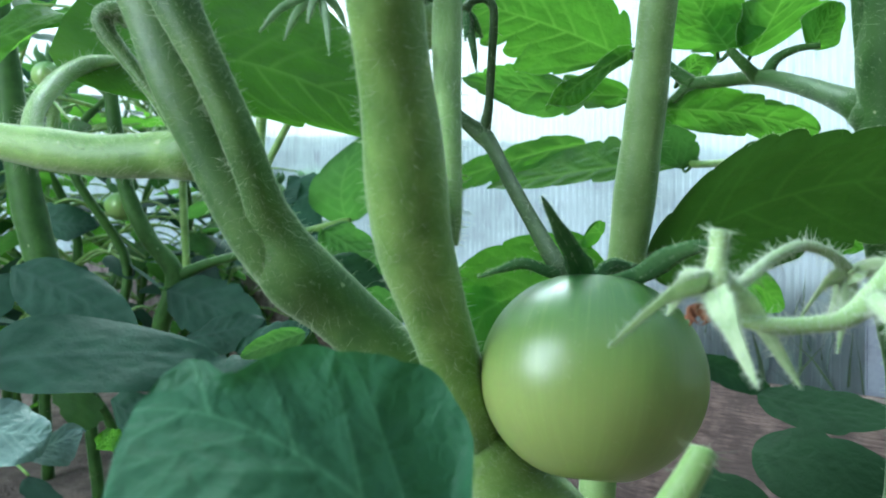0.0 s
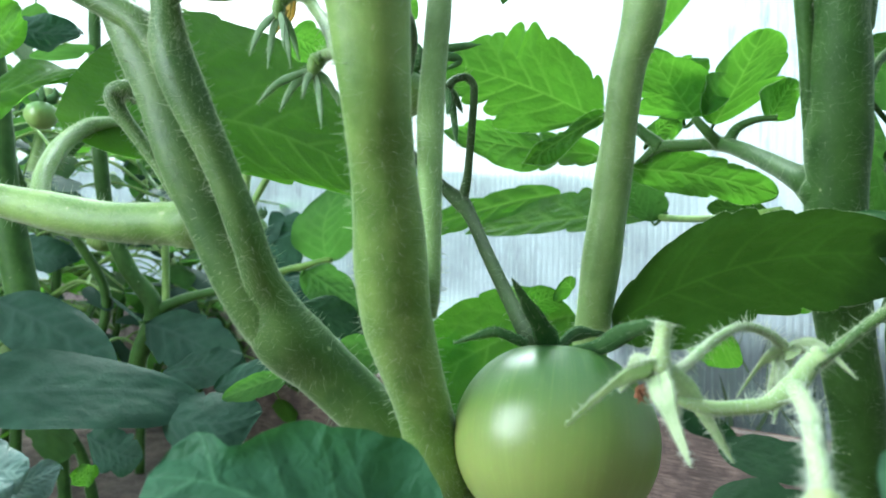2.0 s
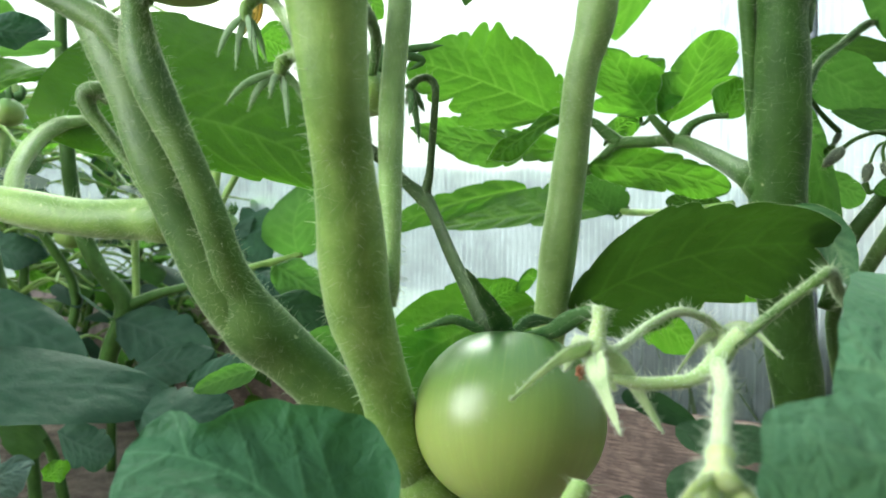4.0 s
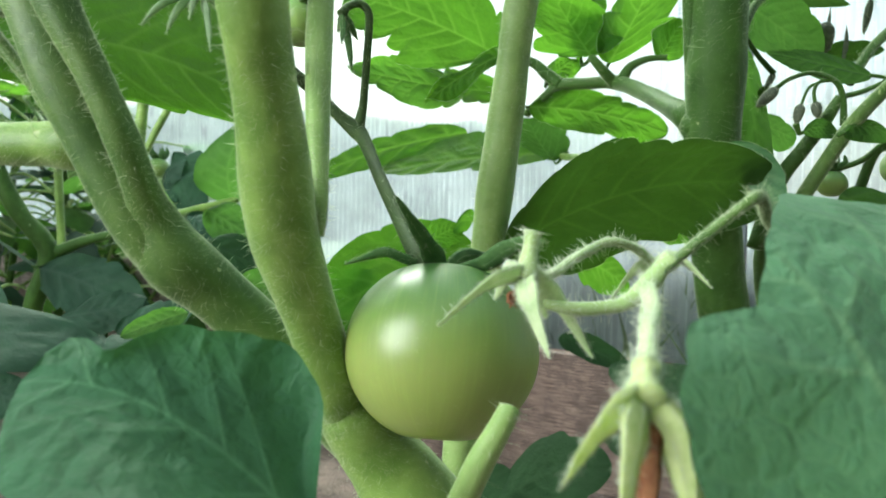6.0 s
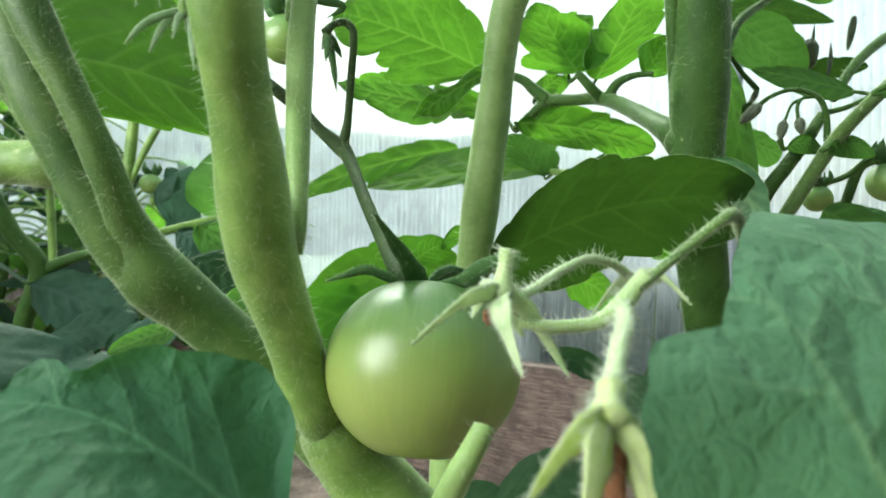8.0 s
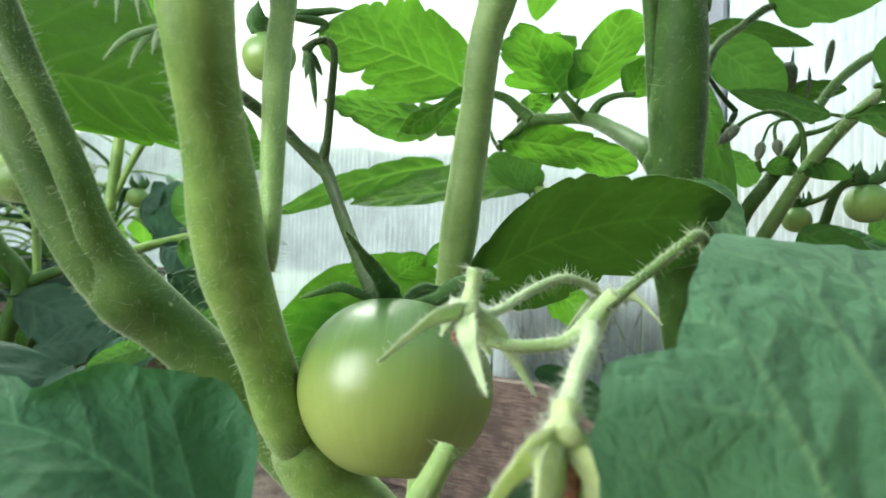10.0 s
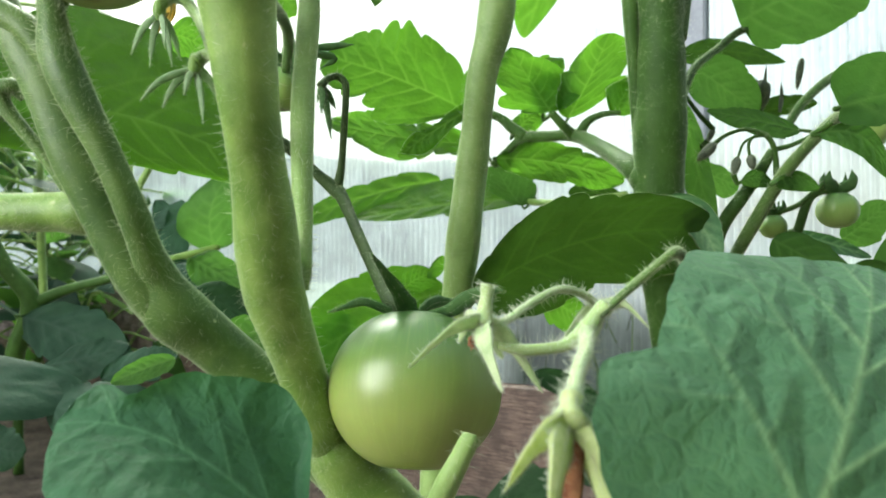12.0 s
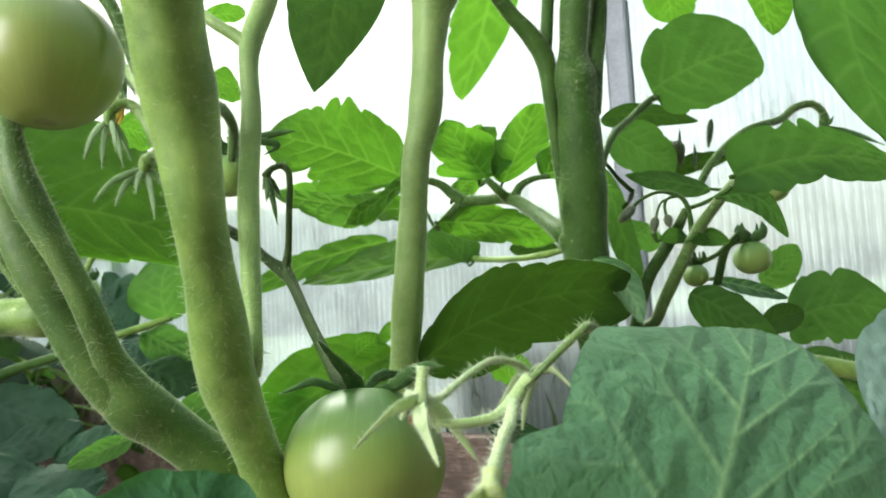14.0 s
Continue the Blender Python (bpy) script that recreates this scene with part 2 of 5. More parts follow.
STEM = stem_material("stem_skin", (0.078, 0.172, 0.022), (0.25, 0.39, 0.092))
# darker copy of STEM: shade on side stems and flower stalk is coloured in
STEM_SIDE = stem_material("shaded_stem_skin", (0.034, 0.094, 0.014), (0.115, 0.205, 0.046))
STEM_PALE = stem_material("pale_stem_skin", (0.15, 0.255, 0.060), (0.28, 0.415, 0.14))
STEM_DARK = stem_material("dark_stem_skin", (0.022, 0.066, 0.008), (0.058, 0.130, 0.022), 0.6, 0.45, 0.2)
STALK = stem_material("stalk_skin", (0.024, 0.052, 0.013), (0.058, 0.10, 0.030), 0.6, 0.05, 0.2)
FRUIT_YELLOW = fruit_material("yellowing_unripe_skin", (0.23, 0.29, 0.075), (0.12, 0.20, 0.045))
FRUIT_PALE = fruit_material("pale_unripe_skin", (0.22, 0.34, 0.09), (0.13, 0.27, 0.07))
FRUIT = fruit_material("unripe_skin", (0.235, 0.305, 0.075), (0.065, 0.16, 0.038))
SEPAL = plain_material("sepal", (0.04, 0.12, 0.03), (0.09, 0.20, 0.055), 0.8, 200.0, thin=0.2)
SEPAL_GREY = plain_material("hairy_sepal", (0.22, 0.36, 0.17), (0.38, 0.52, 0.31), 0.6, 200.0, thin=0.4)
SEPAL_FRESH = plain_material("yellowish_sepal", (0.62, 0.76, 0.28), (0.84, 0.92, 0.52), 0.7, 420.0, 0.5, thin=0.4)
SEPAL_PALE = plain_material("pale_sepal", (0.46, 0.62, 0.30), (0.70, 0.82, 0.50), 0.6, 300.0, 0.5, thin=0.35)
FLOWER_STALK = stem_material("pale_flower_stalk_skin", (0.24, 0.37, 0.13), (0.42, 0.54, 0.25), 0.6, 0.5, 0.4)
PLANK = plain_material("old_planks", (0.06, 0.05, 0.04), (0.14, 0.12, 0.10), 0.8, 8.0, 0.5, 0.003)
WITHERED = plain_material("withered_petal", (0.15, 0.045, 0.02), (0.44, 0.20, 0.09), 0.8, 300.0, 0.6, thin=0.2)
PETAL = plain_material("yellow_petal", (0.55, 0.38, 0.05), (0.75, 0.55, 0.12), 0.6, 200.0, thin=0.3)
BUD = plain_material("bud", (0.045, 0.065, 0.04), (0.13, 0.16, 0.10), 0.7, 400.0)
HAIR = plain_material("plant_hair", (0.44, 0.56, 0.33), (0.68, 0.76, 0.54), 0.5, 100.0, thin=0.5)
HAIR_PALE = plain_material("flower_hair", (0.66, 0.76, 0.56), (0.86, 0.90, 0.78), 0.5, 100.0, thin=0.5)
SOIL = plain_material("soil", (0.07, 0.048, 0.038), (0.27, 0.205, 0.17), 0.95, 25.0, 1.0, 0.01)
GRASS = plain_material("outside_grass", (0.05, 0.10, 0.05), (0.13, 0.20, 0.10), 0.9, 1.3, 0.8, 0.05)
HEDGE = plain_material("hedge_leaves", (0.04, 0.09, 0.05), (0.12, 0.20, 0.11), 0.8, 6.0, 1.0, 0.05)
BOARD = board_material("weathered_board")
# lighter copy of BOARD: the light on the ground is put into the colour
BOARD_PALE = board_material("lit_weathered_board", (0.20, 0.15, 0.14), (0.50, 0.40, 0.38))
SHEET = sheet_material("polycarbonate")
def clear_material(name):
    """The clear outer skin: lets nearly all light through and shines a little."""
    k = Nodes(name)
    shine = k.add("ShaderNodeBsdfGlossy", None, Color=(0.9, 0.95, 1.0, 1), Roughness=0.15)
    through_skin = k.add("ShaderNodeBsdfTransparent", None, Color=(0.985, 0.99, 0.99, 1))
    return k.finish(k.add("ShaderNodeMixShader", None, **{"0": 0.03, "1": through_skin.outputs[0], "2": shine.outputs[0]}).outputs[0])


CLEAR = clear_material("clear_skin")
ZINC = plain_material("galvanised_steel", (0.20, 0.22, 0.25), (0.32, 0.35, 0.39), 0.6, 30.0, 0.1, 0.0005, 0.0, 0.3)


# ---- shapes ----
def part(name, verts, faces, material, parent=None, label="", uvs=None, smooth=True):
    """One mesh object, under a thing or a part if a parent is given."""
    data = bpy.data.meshes.new(name)
    if isinstance(faces, np.ndarray):
        data.vertices.add(len(verts))
        data.vertices.foreach_set("co", np.asarray(verts, dtype=np.float32).ravel())
        data.loops.add(faces.size)
        data.loops.foreach_set("vertex_index", faces.ravel().astype(np.int32))
        data.polygons.add(len(faces))
        data.polygons.foreach_set("loop_start", np.arange(len(faces), dtype=np.int32) * faces.shape[1])
        data.update(calc_edges=True)
    else:
        data.from_pydata([tuple(v) for v in verts], [], faces)
    data.materials.append(material)
    if uvs is not None:
        layer = data.uv_layers.new(name="UVMap")
        idx = np.empty(len(data.loops), dtype=np.int32)
        data.loops.foreach_get("vertex_index", idx)
        layer.data.foreach_set("uv", np.asarray(uvs, dtype=np.float32)[idx].ravel())
    if smooth:
        data.polygons.foreach_set("use_smooth", [True] * len(data.polygons))
    data.update()
    ob = new(name, data)
    if parent is not None:
        ob.parent = parent
        ob.matrix_parent_inverse = parent.matrix_basis.inverted()
    if label:
        tagged(ob, label)
    return ob


def thing(name, place, label, category, group=""):
    ob = new(name)
    ob.location = place
    ob.empty_display_size = 0.02
    ob.matrix_basis = Matrix.Translation(place)
    return tagged(ob, label, category, group)


def spline(points, steps=7):
    """A smooth run through points of any width (place and radius together)."""
    p = np.asarray(points, float)
    p = np.vstack([2 * p[0] - p[1], p, 2 * p[-1] - p[-2]])
    out = []
    for i in range(1, len(p) - 2):
        a, b, c, d = p[i - 1], p[i], p[i + 1], p[i + 2]
        for s in np.arange(steps) / steps:
            out.append(0.5 * (2 * b + (c - a) * s + (2 * a - 5 * b + 4 * c - d) * s * s + (3 * b - a - 3 * c + d) * s ** 3))
    out.append(p[-2])
    return np.array(out)


HAIRS = {}
RUNS = {}


def add_hairs(owner, places, normals, length, width, pale=False):
    """Keeps fine straight hairs for the plant, to be joined into one mesh."""
    n = normals + np.random.normal(0, 0.3, places.shape)
    n /= np.linalg.norm(n, axis=1)[:, None]
    side = np.cross(n, np.random.normal(0, 1, places.shape))
    side /= np.linalg.norm(side, axis=1)[:, None]
    other = np.cross(n, side)
    far = places + n * length * np.random.uniform(0.3, 1.1, len(places))[:, None] + np.random.normal(0, 0.08, places.shape) * length
    q = places - n * width
    HAIRS.setdefault((owner, pale), []).append(np.stack([q + side * width, q - side * width * 0.5 + other * width * 0.87, q - side * width * 0.5 - other * width * 0.87, far], 1).reshape(-1, 3))


def tube(name, points, material, parent, label="", sides=16, hairs=0.0, hair_length=0.0018, lumpy=0.03, owner=None, pale=False):
    """A stem: a round run with a radius at each point, closed at both ends. hairs: how many on each centimetre."""
    run = spline(points)
    ctr, rad = run[:, :3], np.maximum(run[:, 3], 1e-4)
    tan = np.gradient(ctr, axis=0)
    tan /= np.linalg.norm(tan, axis=1)[:, None]
    ref = np.cross(tan[0], (0.3, 0.9, 0.2))
    verts, uvs, normals, faces = [], [], [], []
    walked = 0.0
    phase = random.uniform(0, 6)
    for i in range(len(ctr)):
        ref = ref - tan[i] * (ref @ tan[i])
        ref /= np.linalg.norm(ref)
        other = np.cross(tan[i], ref)
        walked += np.linalg.norm(ctr[i] - ctr[i - 1]) if i else 0
        for j in range(sides):
            a = 2 * math.pi * j / sides
            out = math.cos(a) * ref + math.sin(a) * other
            wave = 1 + lumpy * (math.sin(2 * a + phase + walked * 60) + 0.7 * math.sin(5 * a + walked * 25) + 0.8 * math.sin(walked * 170 + phase))
            verts.append(ctr[i] + out * rad[i] * wave)
            normals.append(out)
            uvs.append((j / sides if j <= sides / 2 else 1 - j / sides, walked * 6))
    n = len(ctr)
    for i in range(n - 1):
        for j in range(sides):
            k = (j + 1) % sides
            faces.append((i * sides + j, i * sides + k, (i + 1) * sides + k, (i + 1) * sides + j))
    faces.append(tuple(range(sides - 1, -1, -1)))
    faces.append(tuple((n - 1) * sides + j for j in range(sides)))
    ob = part(name, verts, faces, material, parent, label, uvs)
    RUNS.setdefault(parent, []).append(ctr)
    if hairs:
        v, nn = np.array(verts), np.array(normals)
        for many, long, thick in ((9.0, 0.34, 0.000036), (0.7 if pale else 0.42, 2.0, 0.000075)):
            count = int(many * hairs * walked * 100)
            i, j = np.random.randint(0, n - 1, count), np.random.randint(0, sides, count)
            s, f = np.random.rand(count)[:, None], np.random.rand(count)[:, None]
            k = (j + 1) % sides
            a = v[i * sides + j] * (1 - s) + v[(i + 1) * sides + j] * s
            b = v[i * sides + k] * (1 - s) + v[(i + 1) * sides + k] * s
            add_hairs(owner or parent, a * (1 - f) + b * f, nn[i * sides + j] * (1 - f) + nn[i * sides + k] * f, hair_length * long, thick, pale)
    return ob


def outline(u, peak, blunt, teeth, depth, phase):
    """Half width of a leaflet from its base (0) to its tip (1); 1 at the peak."""
    a = math.log(0.5) / math.log(peak)
    w = math.sin(math.pi * min(max(u, 0), 1) ** a) ** blunt
    u = u + 0.035 * math.sin(9 * u + phase * 23)
    saw = (u * teeth + phase) % 1.0
    depth *= 0.75 + 0.55 * math.sin(11 * u + phase * 17)
    w *= 1 + depth * 0.45 * math.cos(2 * math.pi * (2.2 * u + phase)) if teeth else 1
    tooth = (saw ** 0.7) * (1 - saw) ** 0.25 * 1.6
    return w * (1 - depth + depth * tooth) if teeth else w


def vein_net(length, reach, count, rib, seed, lean):
    """A leaf's veins in its own plane: the rib, bowed side veins and their forks. Rows: x, y, x, y, half width at both ends."""
    rng = random.Random(seed)
    rows = []

    def run(x, y, angle, bend, long, wide, steps):
        stops = []
        for i in range(steps):
            nx, ny = x + math.cos(angle) * long / steps, y + math.sin(angle) * long / steps
            rows.append((x, y, nx, ny, wide * (1 - 0.7 * i / steps), wide * (1 - 0.7 * (i + 1) / steps)))
            x, y = nx, ny
            angle += bend / steps
            stops.append((x, y, angle))
        return stops

    run(0, 0, 0, 0, length, rib, 6)
    for side in (-1, 1):
        for k in range(count):
            s = 0.03 + 0.85 * (k + (0.2 if side > 0 else 0.6) + rng.uniform(-0.18, 0.18)) / count
            stops = run(length * s, 0, side * math.radians(lean + rng.uniform(-8, 8) - 14 * s), -side * math.radians(rng.uniform(14, 40) * (lean / 58) ** 3), reach * rng.uniform(1.1, 1.4) * (1.15 - 0.6 * s), rib * 0.62, 6)
            for n, (x, y, angle) in enumerate(stops[1:5]):
                turn = side * math.radians(rng.uniform(34, 52)) * (1 if n % 2 else -1)
                run(x, y, angle + turn, -turn * 0.5, reach * rng.uniform(0.25, 0.42), rib * 0.34, 3)
    return np.array(rows)


def vein_field(x, y, net, least):
    """How much of a vein lies at each place (0 to 1), and the way to the nearest one."""
    p = np.stack([x.ravel(), y.ravel()], 1)
    a, d = net[:, 0:2], net[:, 2:4] - net[:, 0:2]
    rel = p[:, None, :] - a[None]
    f = np.clip((rel * d[None]).sum(2) / (d * d).sum(1)[None], 0, 1)
    way = np.linalg.norm(rel - f[..., None] * d[None], axis=2)
    wide = net[None, :, 4] * (1 - f) + net[None, :, 5] * f
    big = net[:, 4].max()
    mark = np.exp(-(way / np.maximum(wide, least)) ** 2) * (0.08 + 0.92 * np.minimum(1, wide / (0.62 * big)) ** 1.5)
    return mark.max(1), (way + 0.35 * (big - wide)).min(1)


def leaf(parent, base, mid, tip, left, right, material=None, peak=0.4, blunt=0.75, teeth=7, depth=0.18, quilt=0.0005, name="leaf", label="", nu=72, nv=40, notch=0.0, wave=0.0, hairs=0, shape=None, veins=6, rib=0.0009, lean=58):
    """A leaflet through five places: its base, the middle of its rib, its tip, and its widest margin on both sides."""
    base, mid, tip, left, right = (np.array(q, float) for q in (base, mid, tip, left, right))
    um = peak
    seed = random.uniform(0, 1)
    arm_l, arm_r = left - mid, right - mid
    us = np.arange(nu + 1) / nu
    wide = np.empty((nu + 1, 2))
    for i, u in enumerate(us):
        for k in (0, 1):
            if shape:
                wide[i, k] = np.interp(u, [r[0] for r in shape], [r[1 + k] for r in shape])
                if teeth:
                    wide[i, k] *= 1 - depth * (1 - math.sin(math.pi * ((u * teeth + seed) % 1.0)))
            else:
                wide[i, k] = outline(u, um, blunt, teeth, depth, seed + (0.37 if k else 0))
    u = us[:, None] * np.ones(nv + 1)[None]
    v = np.ones(nu + 1)[:, None] * (2 * np.arange(nv + 1) / nv - 1)[None]
    w = np.where(v > 0, wide[:, 1:2], wide[:, 0:1])
    side = np.abs(v)
    # a parabola through base, mid and tip
    la, lb, lc = (u - um) * (u - 1) / um, u * (u - 1) / (um * (um - 1)), u * (u - um) / (1 - um)
    verts = base * la[..., None] + mid * lb[..., None] + tip * lc[..., None]
    verts = verts + (arm_r - arm_l) * (0.5 * v * w)[..., None] + (arm_r + arm_l) * (0.5 * v * v * w)[..., None]
    verts = verts + (base - tip) * (notch * side * side * np.maximum(0.0, 1 - 3 * u))[..., None]
    nrm = np.cross(tip - base, right - left)
    nrm = nrm / (np.linalg.norm(nrm) + 1e-9)
    length = np.linalg.norm(mid - base) + np.linalg.norm(tip - mid)
    reach = max(np.linalg.norm(arm_l), np.linalg.norm(arm_r))
    x, y = u * length, v * w * np.where(v > 0, np.linalg.norm(arm_r), np.linalg.norm(arm_l))
    mark, way = vein_field(x, y, vein_net(length, reach, veins, min(rib, length * 0.018), seed, lean), 0.85 * length / nu)
    mark, way = mark.reshape(u.shape), way.reshape(u.shape)
    puff = 1 - np.exp(-(way / (0.17 * reach)) ** 1.5)
    lift = quilt * 2.2 * (puff - 0.6)
    lift = lift * (0.35 + 0.65 * np.minimum(1, (1 - side) * 5))
    lift = lift + wave * np.sin(u * 9 + seed * 6 + 2.2 * v) * side * side
    verts = (verts + nrm * lift[..., None]).reshape(-1, 3)
    uvs = np.stack([u, 0.5 + v * 0.5], 2).reshape(-1, 2)
    a = (np.arange(nu)[:, None] * (nv + 1) + np.arange(nv)[None]).ravel()
    faces = np.stack([a, a + 1, a + nv + 2, a + nv + 1], 1)
    ob = part(name, verts, faces, material or LEAF, parent, label, uvs)
    ob.data.attributes.new("vein", "FLOAT", "POINT").data.foreach_set("value", mark.ravel().astype(np.float32))
    if hairs:
        v = np.array(verts).reshape(nu + 1, nv + 1, 3)
        i, s = np.random.randint(1, nu - 1, hairs), np.random.rand(hairs)[:, None]
        for edge, inner in ((0, 1), (nv, nv - 1)):
            place = v[i, edge] * (1 - s) + v[i + 1, edge] * s
            out = v[i, edge] - v[i, inner]
            add_hairs(parent, place, out / (np.linalg.norm(out, axis=1)[:, None] + 1e-9), 0.0012, 0.00005)
    if parent in RUNS:
        # a thin stalk to a stem close by
        runs = np.concatenate(RUNS[parent])
        foot = runs[np.argmin(np.linalg.norm(runs - base, axis=1))]
        gap = np.linalg.norm(foot - base)
        if 0.004 < gap < 0.045:
            away = (base - mid) / np.linalg.norm(base - mid) * min(gap * 0.3, 0.02)
            tube("petiole", [(*(base - away * 0.15), 0.0009), (*(base + away), 0.0011), (*((base + away + foot) / 2 - (0, 0, gap * 0.06)), 0.0013), (*foot, 0.0016)], STEM_DARK, ob, sides=8)
    return ob


def fruit(parent, place, radius, flat=0.94, material=None, label="", lobes=0.012, name="tomato", stem_axis=(0, 0.12, 1)):
    """A tomato: a round body with faint ribs, a dimple at the stalk and a small scar below."""
    verts, faces, uvs = [], [], []
    rings, segs = 40, 56
    axis = Vector(stem_axis).normalized()
    turn = Vector((0, 0, 1)).rotation_difference(axis).to_matrix()
    for i in range(rings + 1):
        th = math.pi * i / rings
        for j in range(segs):
            a = 2 * math.pi * j / segs
            r = radius * (1 + lobes * math.sin(th) * math.cos(5 * a + 0.6) + lobes * 0.5 * math.cos(3 * a) * math.sin(th))
            x, y = r * math.sin(th) * math.cos(a), r * math.sin(th) * math.sin(a)
            z = radius * flat * math.cos(th) - radius * 0.13 * math.exp(-(th / 0.3) ** 2) + radius * 0.05 * math.exp(-((math.pi - th) / 0.25) ** 2)
            verts.append(turn @ Vector((x, y, z)) + Vector(place))
            uvs.append((abs(2 * j / segs - 1), i / rings))
    for i in range(rings):
        for j in range(segs):
            k = (j + 1) % segs
            faces.append((i * segs + j, (i + 1) * segs + j, (i + 1) * segs + k, i * segs + k))
    return part(name, verts, faces, material or FRUIT, parent, label, uvs)


def sepal(parent, points, width, material=None, name="sepal", label="", cup=0.35, fuzz=None, root=0.62, pale=False):
    """A pointed leafy strip along a bent line, hollow on top and thickened along its back."""
    run = spline([(*p, 0) for p in points], 8)[:, :3]
    tan = np.gradient(run, axis=0)
    tan /= np.linalg.norm(tan, axis=1)[:, None]
    ref = np.cross(tan[0], (0.2, 1.0, 0.35))
    verts, faces, uvs = [], [], []
    n, m = len(run), 8
    for i in range(n):
        u = i / (n - 1)
        ref = ref - tan[i] * (ref @ tan[i])
        ref /= np.linalg.norm(ref)
        up = np.cross(ref, tan[i])
        w = width / 2 * (np.interp(u, (0, 0.12, 0.25, 0.42, 0.6, 0.8, 0.93, 1), (root, root * 0.55 + 0.45, max(root, 1.0), 1.04, 0.86, 0.5, 0.2, 0.02)) + 0.06 * math.sin(17 * u + 40 * width * n))
        for j in range(m):
            a = 2 * math.pi * j / m
            x, y = math.cos(a), math.sin(a)
            verts.append(run[i] + ref * x * w + up * (y * w * 0.11 + cup * w * x * x))
            uvs.append((u, j / m))
    for i in range(n - 1):
        for j in range(m):
            k = (j + 1) % m
            faces.append((i * m + j, i * m + k, (i + 1) * m + k, (i + 1) * m + j))
    faces.append(tuple(range(m - 1, -1, -1)))
    if fuzz:
        many = 900 if pale else 350
        pick, s = np.random.randint(0, len(verts) - m, many), np.random.rand(many)[:, None]
        v = np.array(verts)
        place = v[pick] * (1 - s) + v[pick + m] * s
        out = v[pick] - run[pick // m]
        out = out / (np.linalg.norm(out, axis=1)[:, None] + 1e-6)
        add_hairs(fuzz, place, out, 0.0012, 0.00004, pale)
        add_hairs(fuzz, place[:many // 12], out[:many // 12], 0.0024, 0.00008 if pale else 0.00005, pale)
    return part(name, verts, faces, material or SEPAL, parent, label, uvs)


def bud(parent, base, tip, radius, material=None, name="bud", label=""):
    base, tip = np.array(base, float), np.array(tip, float)
    pts = [(*(base + (tip - base) * s), radius * r) for s, r in ((0, 0.45), (0.2, 0.95), (0.5, 1.0), (0.8, 0.7), (1, 0.12))]
    return tube(name, pts, material or BUD, parent, label, sides=12, lumpy=0.02, hairs=70, hair_length=0.0026, owner=parent.parent or parent)


def box(name, corner, along, across, up, material, parent=None, label=""):
    """A board or bar from one corner and three edges, with softly broken edges."""
    o, a, b, c = (np.array(q, float) for q in (corner, along, across, up))
    bm = bmesh.new()
    bmesh.ops.create_cube(bm, size=1.0)
    for v in bm.verts:
        s = np.array(v.co) + 0.5
        v.co = o + a * s[0] + b * s[1] + c * s[2]
    bmesh.ops.bevel(bm, geom=list(bm.edges), offset=0.002, segments=2, affect="EDGES", profile=0.6)
    bmesh.ops.recalc_face_normals(bm, faces=bm.faces)
    uv = bm.loops.layers.uv.new("UVMap")
    for f in bm.faces:
        for l in f.loops:
            d = np.array(l.vert.co) - o
            l[uv].uv = (d @ a / np.linalg.norm(a), d @ c / np.linalg.norm(c) + 0.5 * (d @ b / np.linalg.norm(b)))
    data = bpy.data.meshes.new(name)
    bm.to_mesh(data)
    bm.free()
    data.materials.append(material)
    ob = new(name, data)
    if parent is not None:
        ob.parent = parent
        ob.matrix_parent_inverse = parent.matrix_basis.inverted()
    if label:
        tagged(ob, label)
    return ob


# ---- the greenhouse: soil, wall sheets, post, edge board ----
def ground():
    n, verts, faces = 90, [], []
    span = [(-1 if k < n / 2 else 1) * (abs(2 * k / n - 1) ** 5 * 300 + abs(2 * k / n - 1) * 1.6) for k in range(n + 1)]
    for y in span:
        for x in span:
            near = math.exp(-(x * x + y * y) / 6)
            z = 0.02 * noise.noise(Vector((x * 7, y * 7, 1))) * near + 0.008 * noise.noise(Vector((x * 31, y * 31, 5))) * near
            verts.append((x, y + 0.4, z - 0.02))
    for i in range(n):
        for j in range(n):
            a = i * (n + 1) + j
            faces.append((a, a + 1, a + n + 2, a + n + 1))
    tagged(part("ground", verts, faces, SOIL, None), "dark crumbly garden soil, damp in places", "soil", kind="structure")


ground()
E_WALL = np.array((-0.766, 0.643, 0.0))
N_WALL = np.array((-0.643, -0.766, 0.0))
FOOT = np.array((0.46, 0.83, 0.0))


def sheet(name, corner, along, up, label, material=None):
    """A wall sheet: a closed slab; the milky inner skin of twin-wall plastic has a clear outer skin."""
    o, a, c = (np.array(q, float) for q in (corner, along, up))
    b = np.cross(a, c)
    b = b / np.linalg.norm(b) * (0.02 if material else 0.006)
    verts = [o, o + a, o + a + c, o + c]
    verts += [v + b for v in verts]
    la, lc = np.linalg.norm(a), np.linalg.norm(c)
    uvs = [(0, 0), (la, 0), (la, lc), (0, lc)] * 2
    ob = part(name, verts, [(0, 1, 2, 3), (7, 6, 5, 4), (1, 0, 4, 5), (2, 1, 5, 6), (3, 2, 6, 7), (0, 3, 7, 4)], material or SHEET, None, "", uvs, smooth=False)
    if not material:
        ob.data.materials.append(CLEAR)
        for f in list(ob.data.polygons)[1:]:
            f.material_index = 1
    return tagged(ob, label, "greenhouse wall", kind="structure")


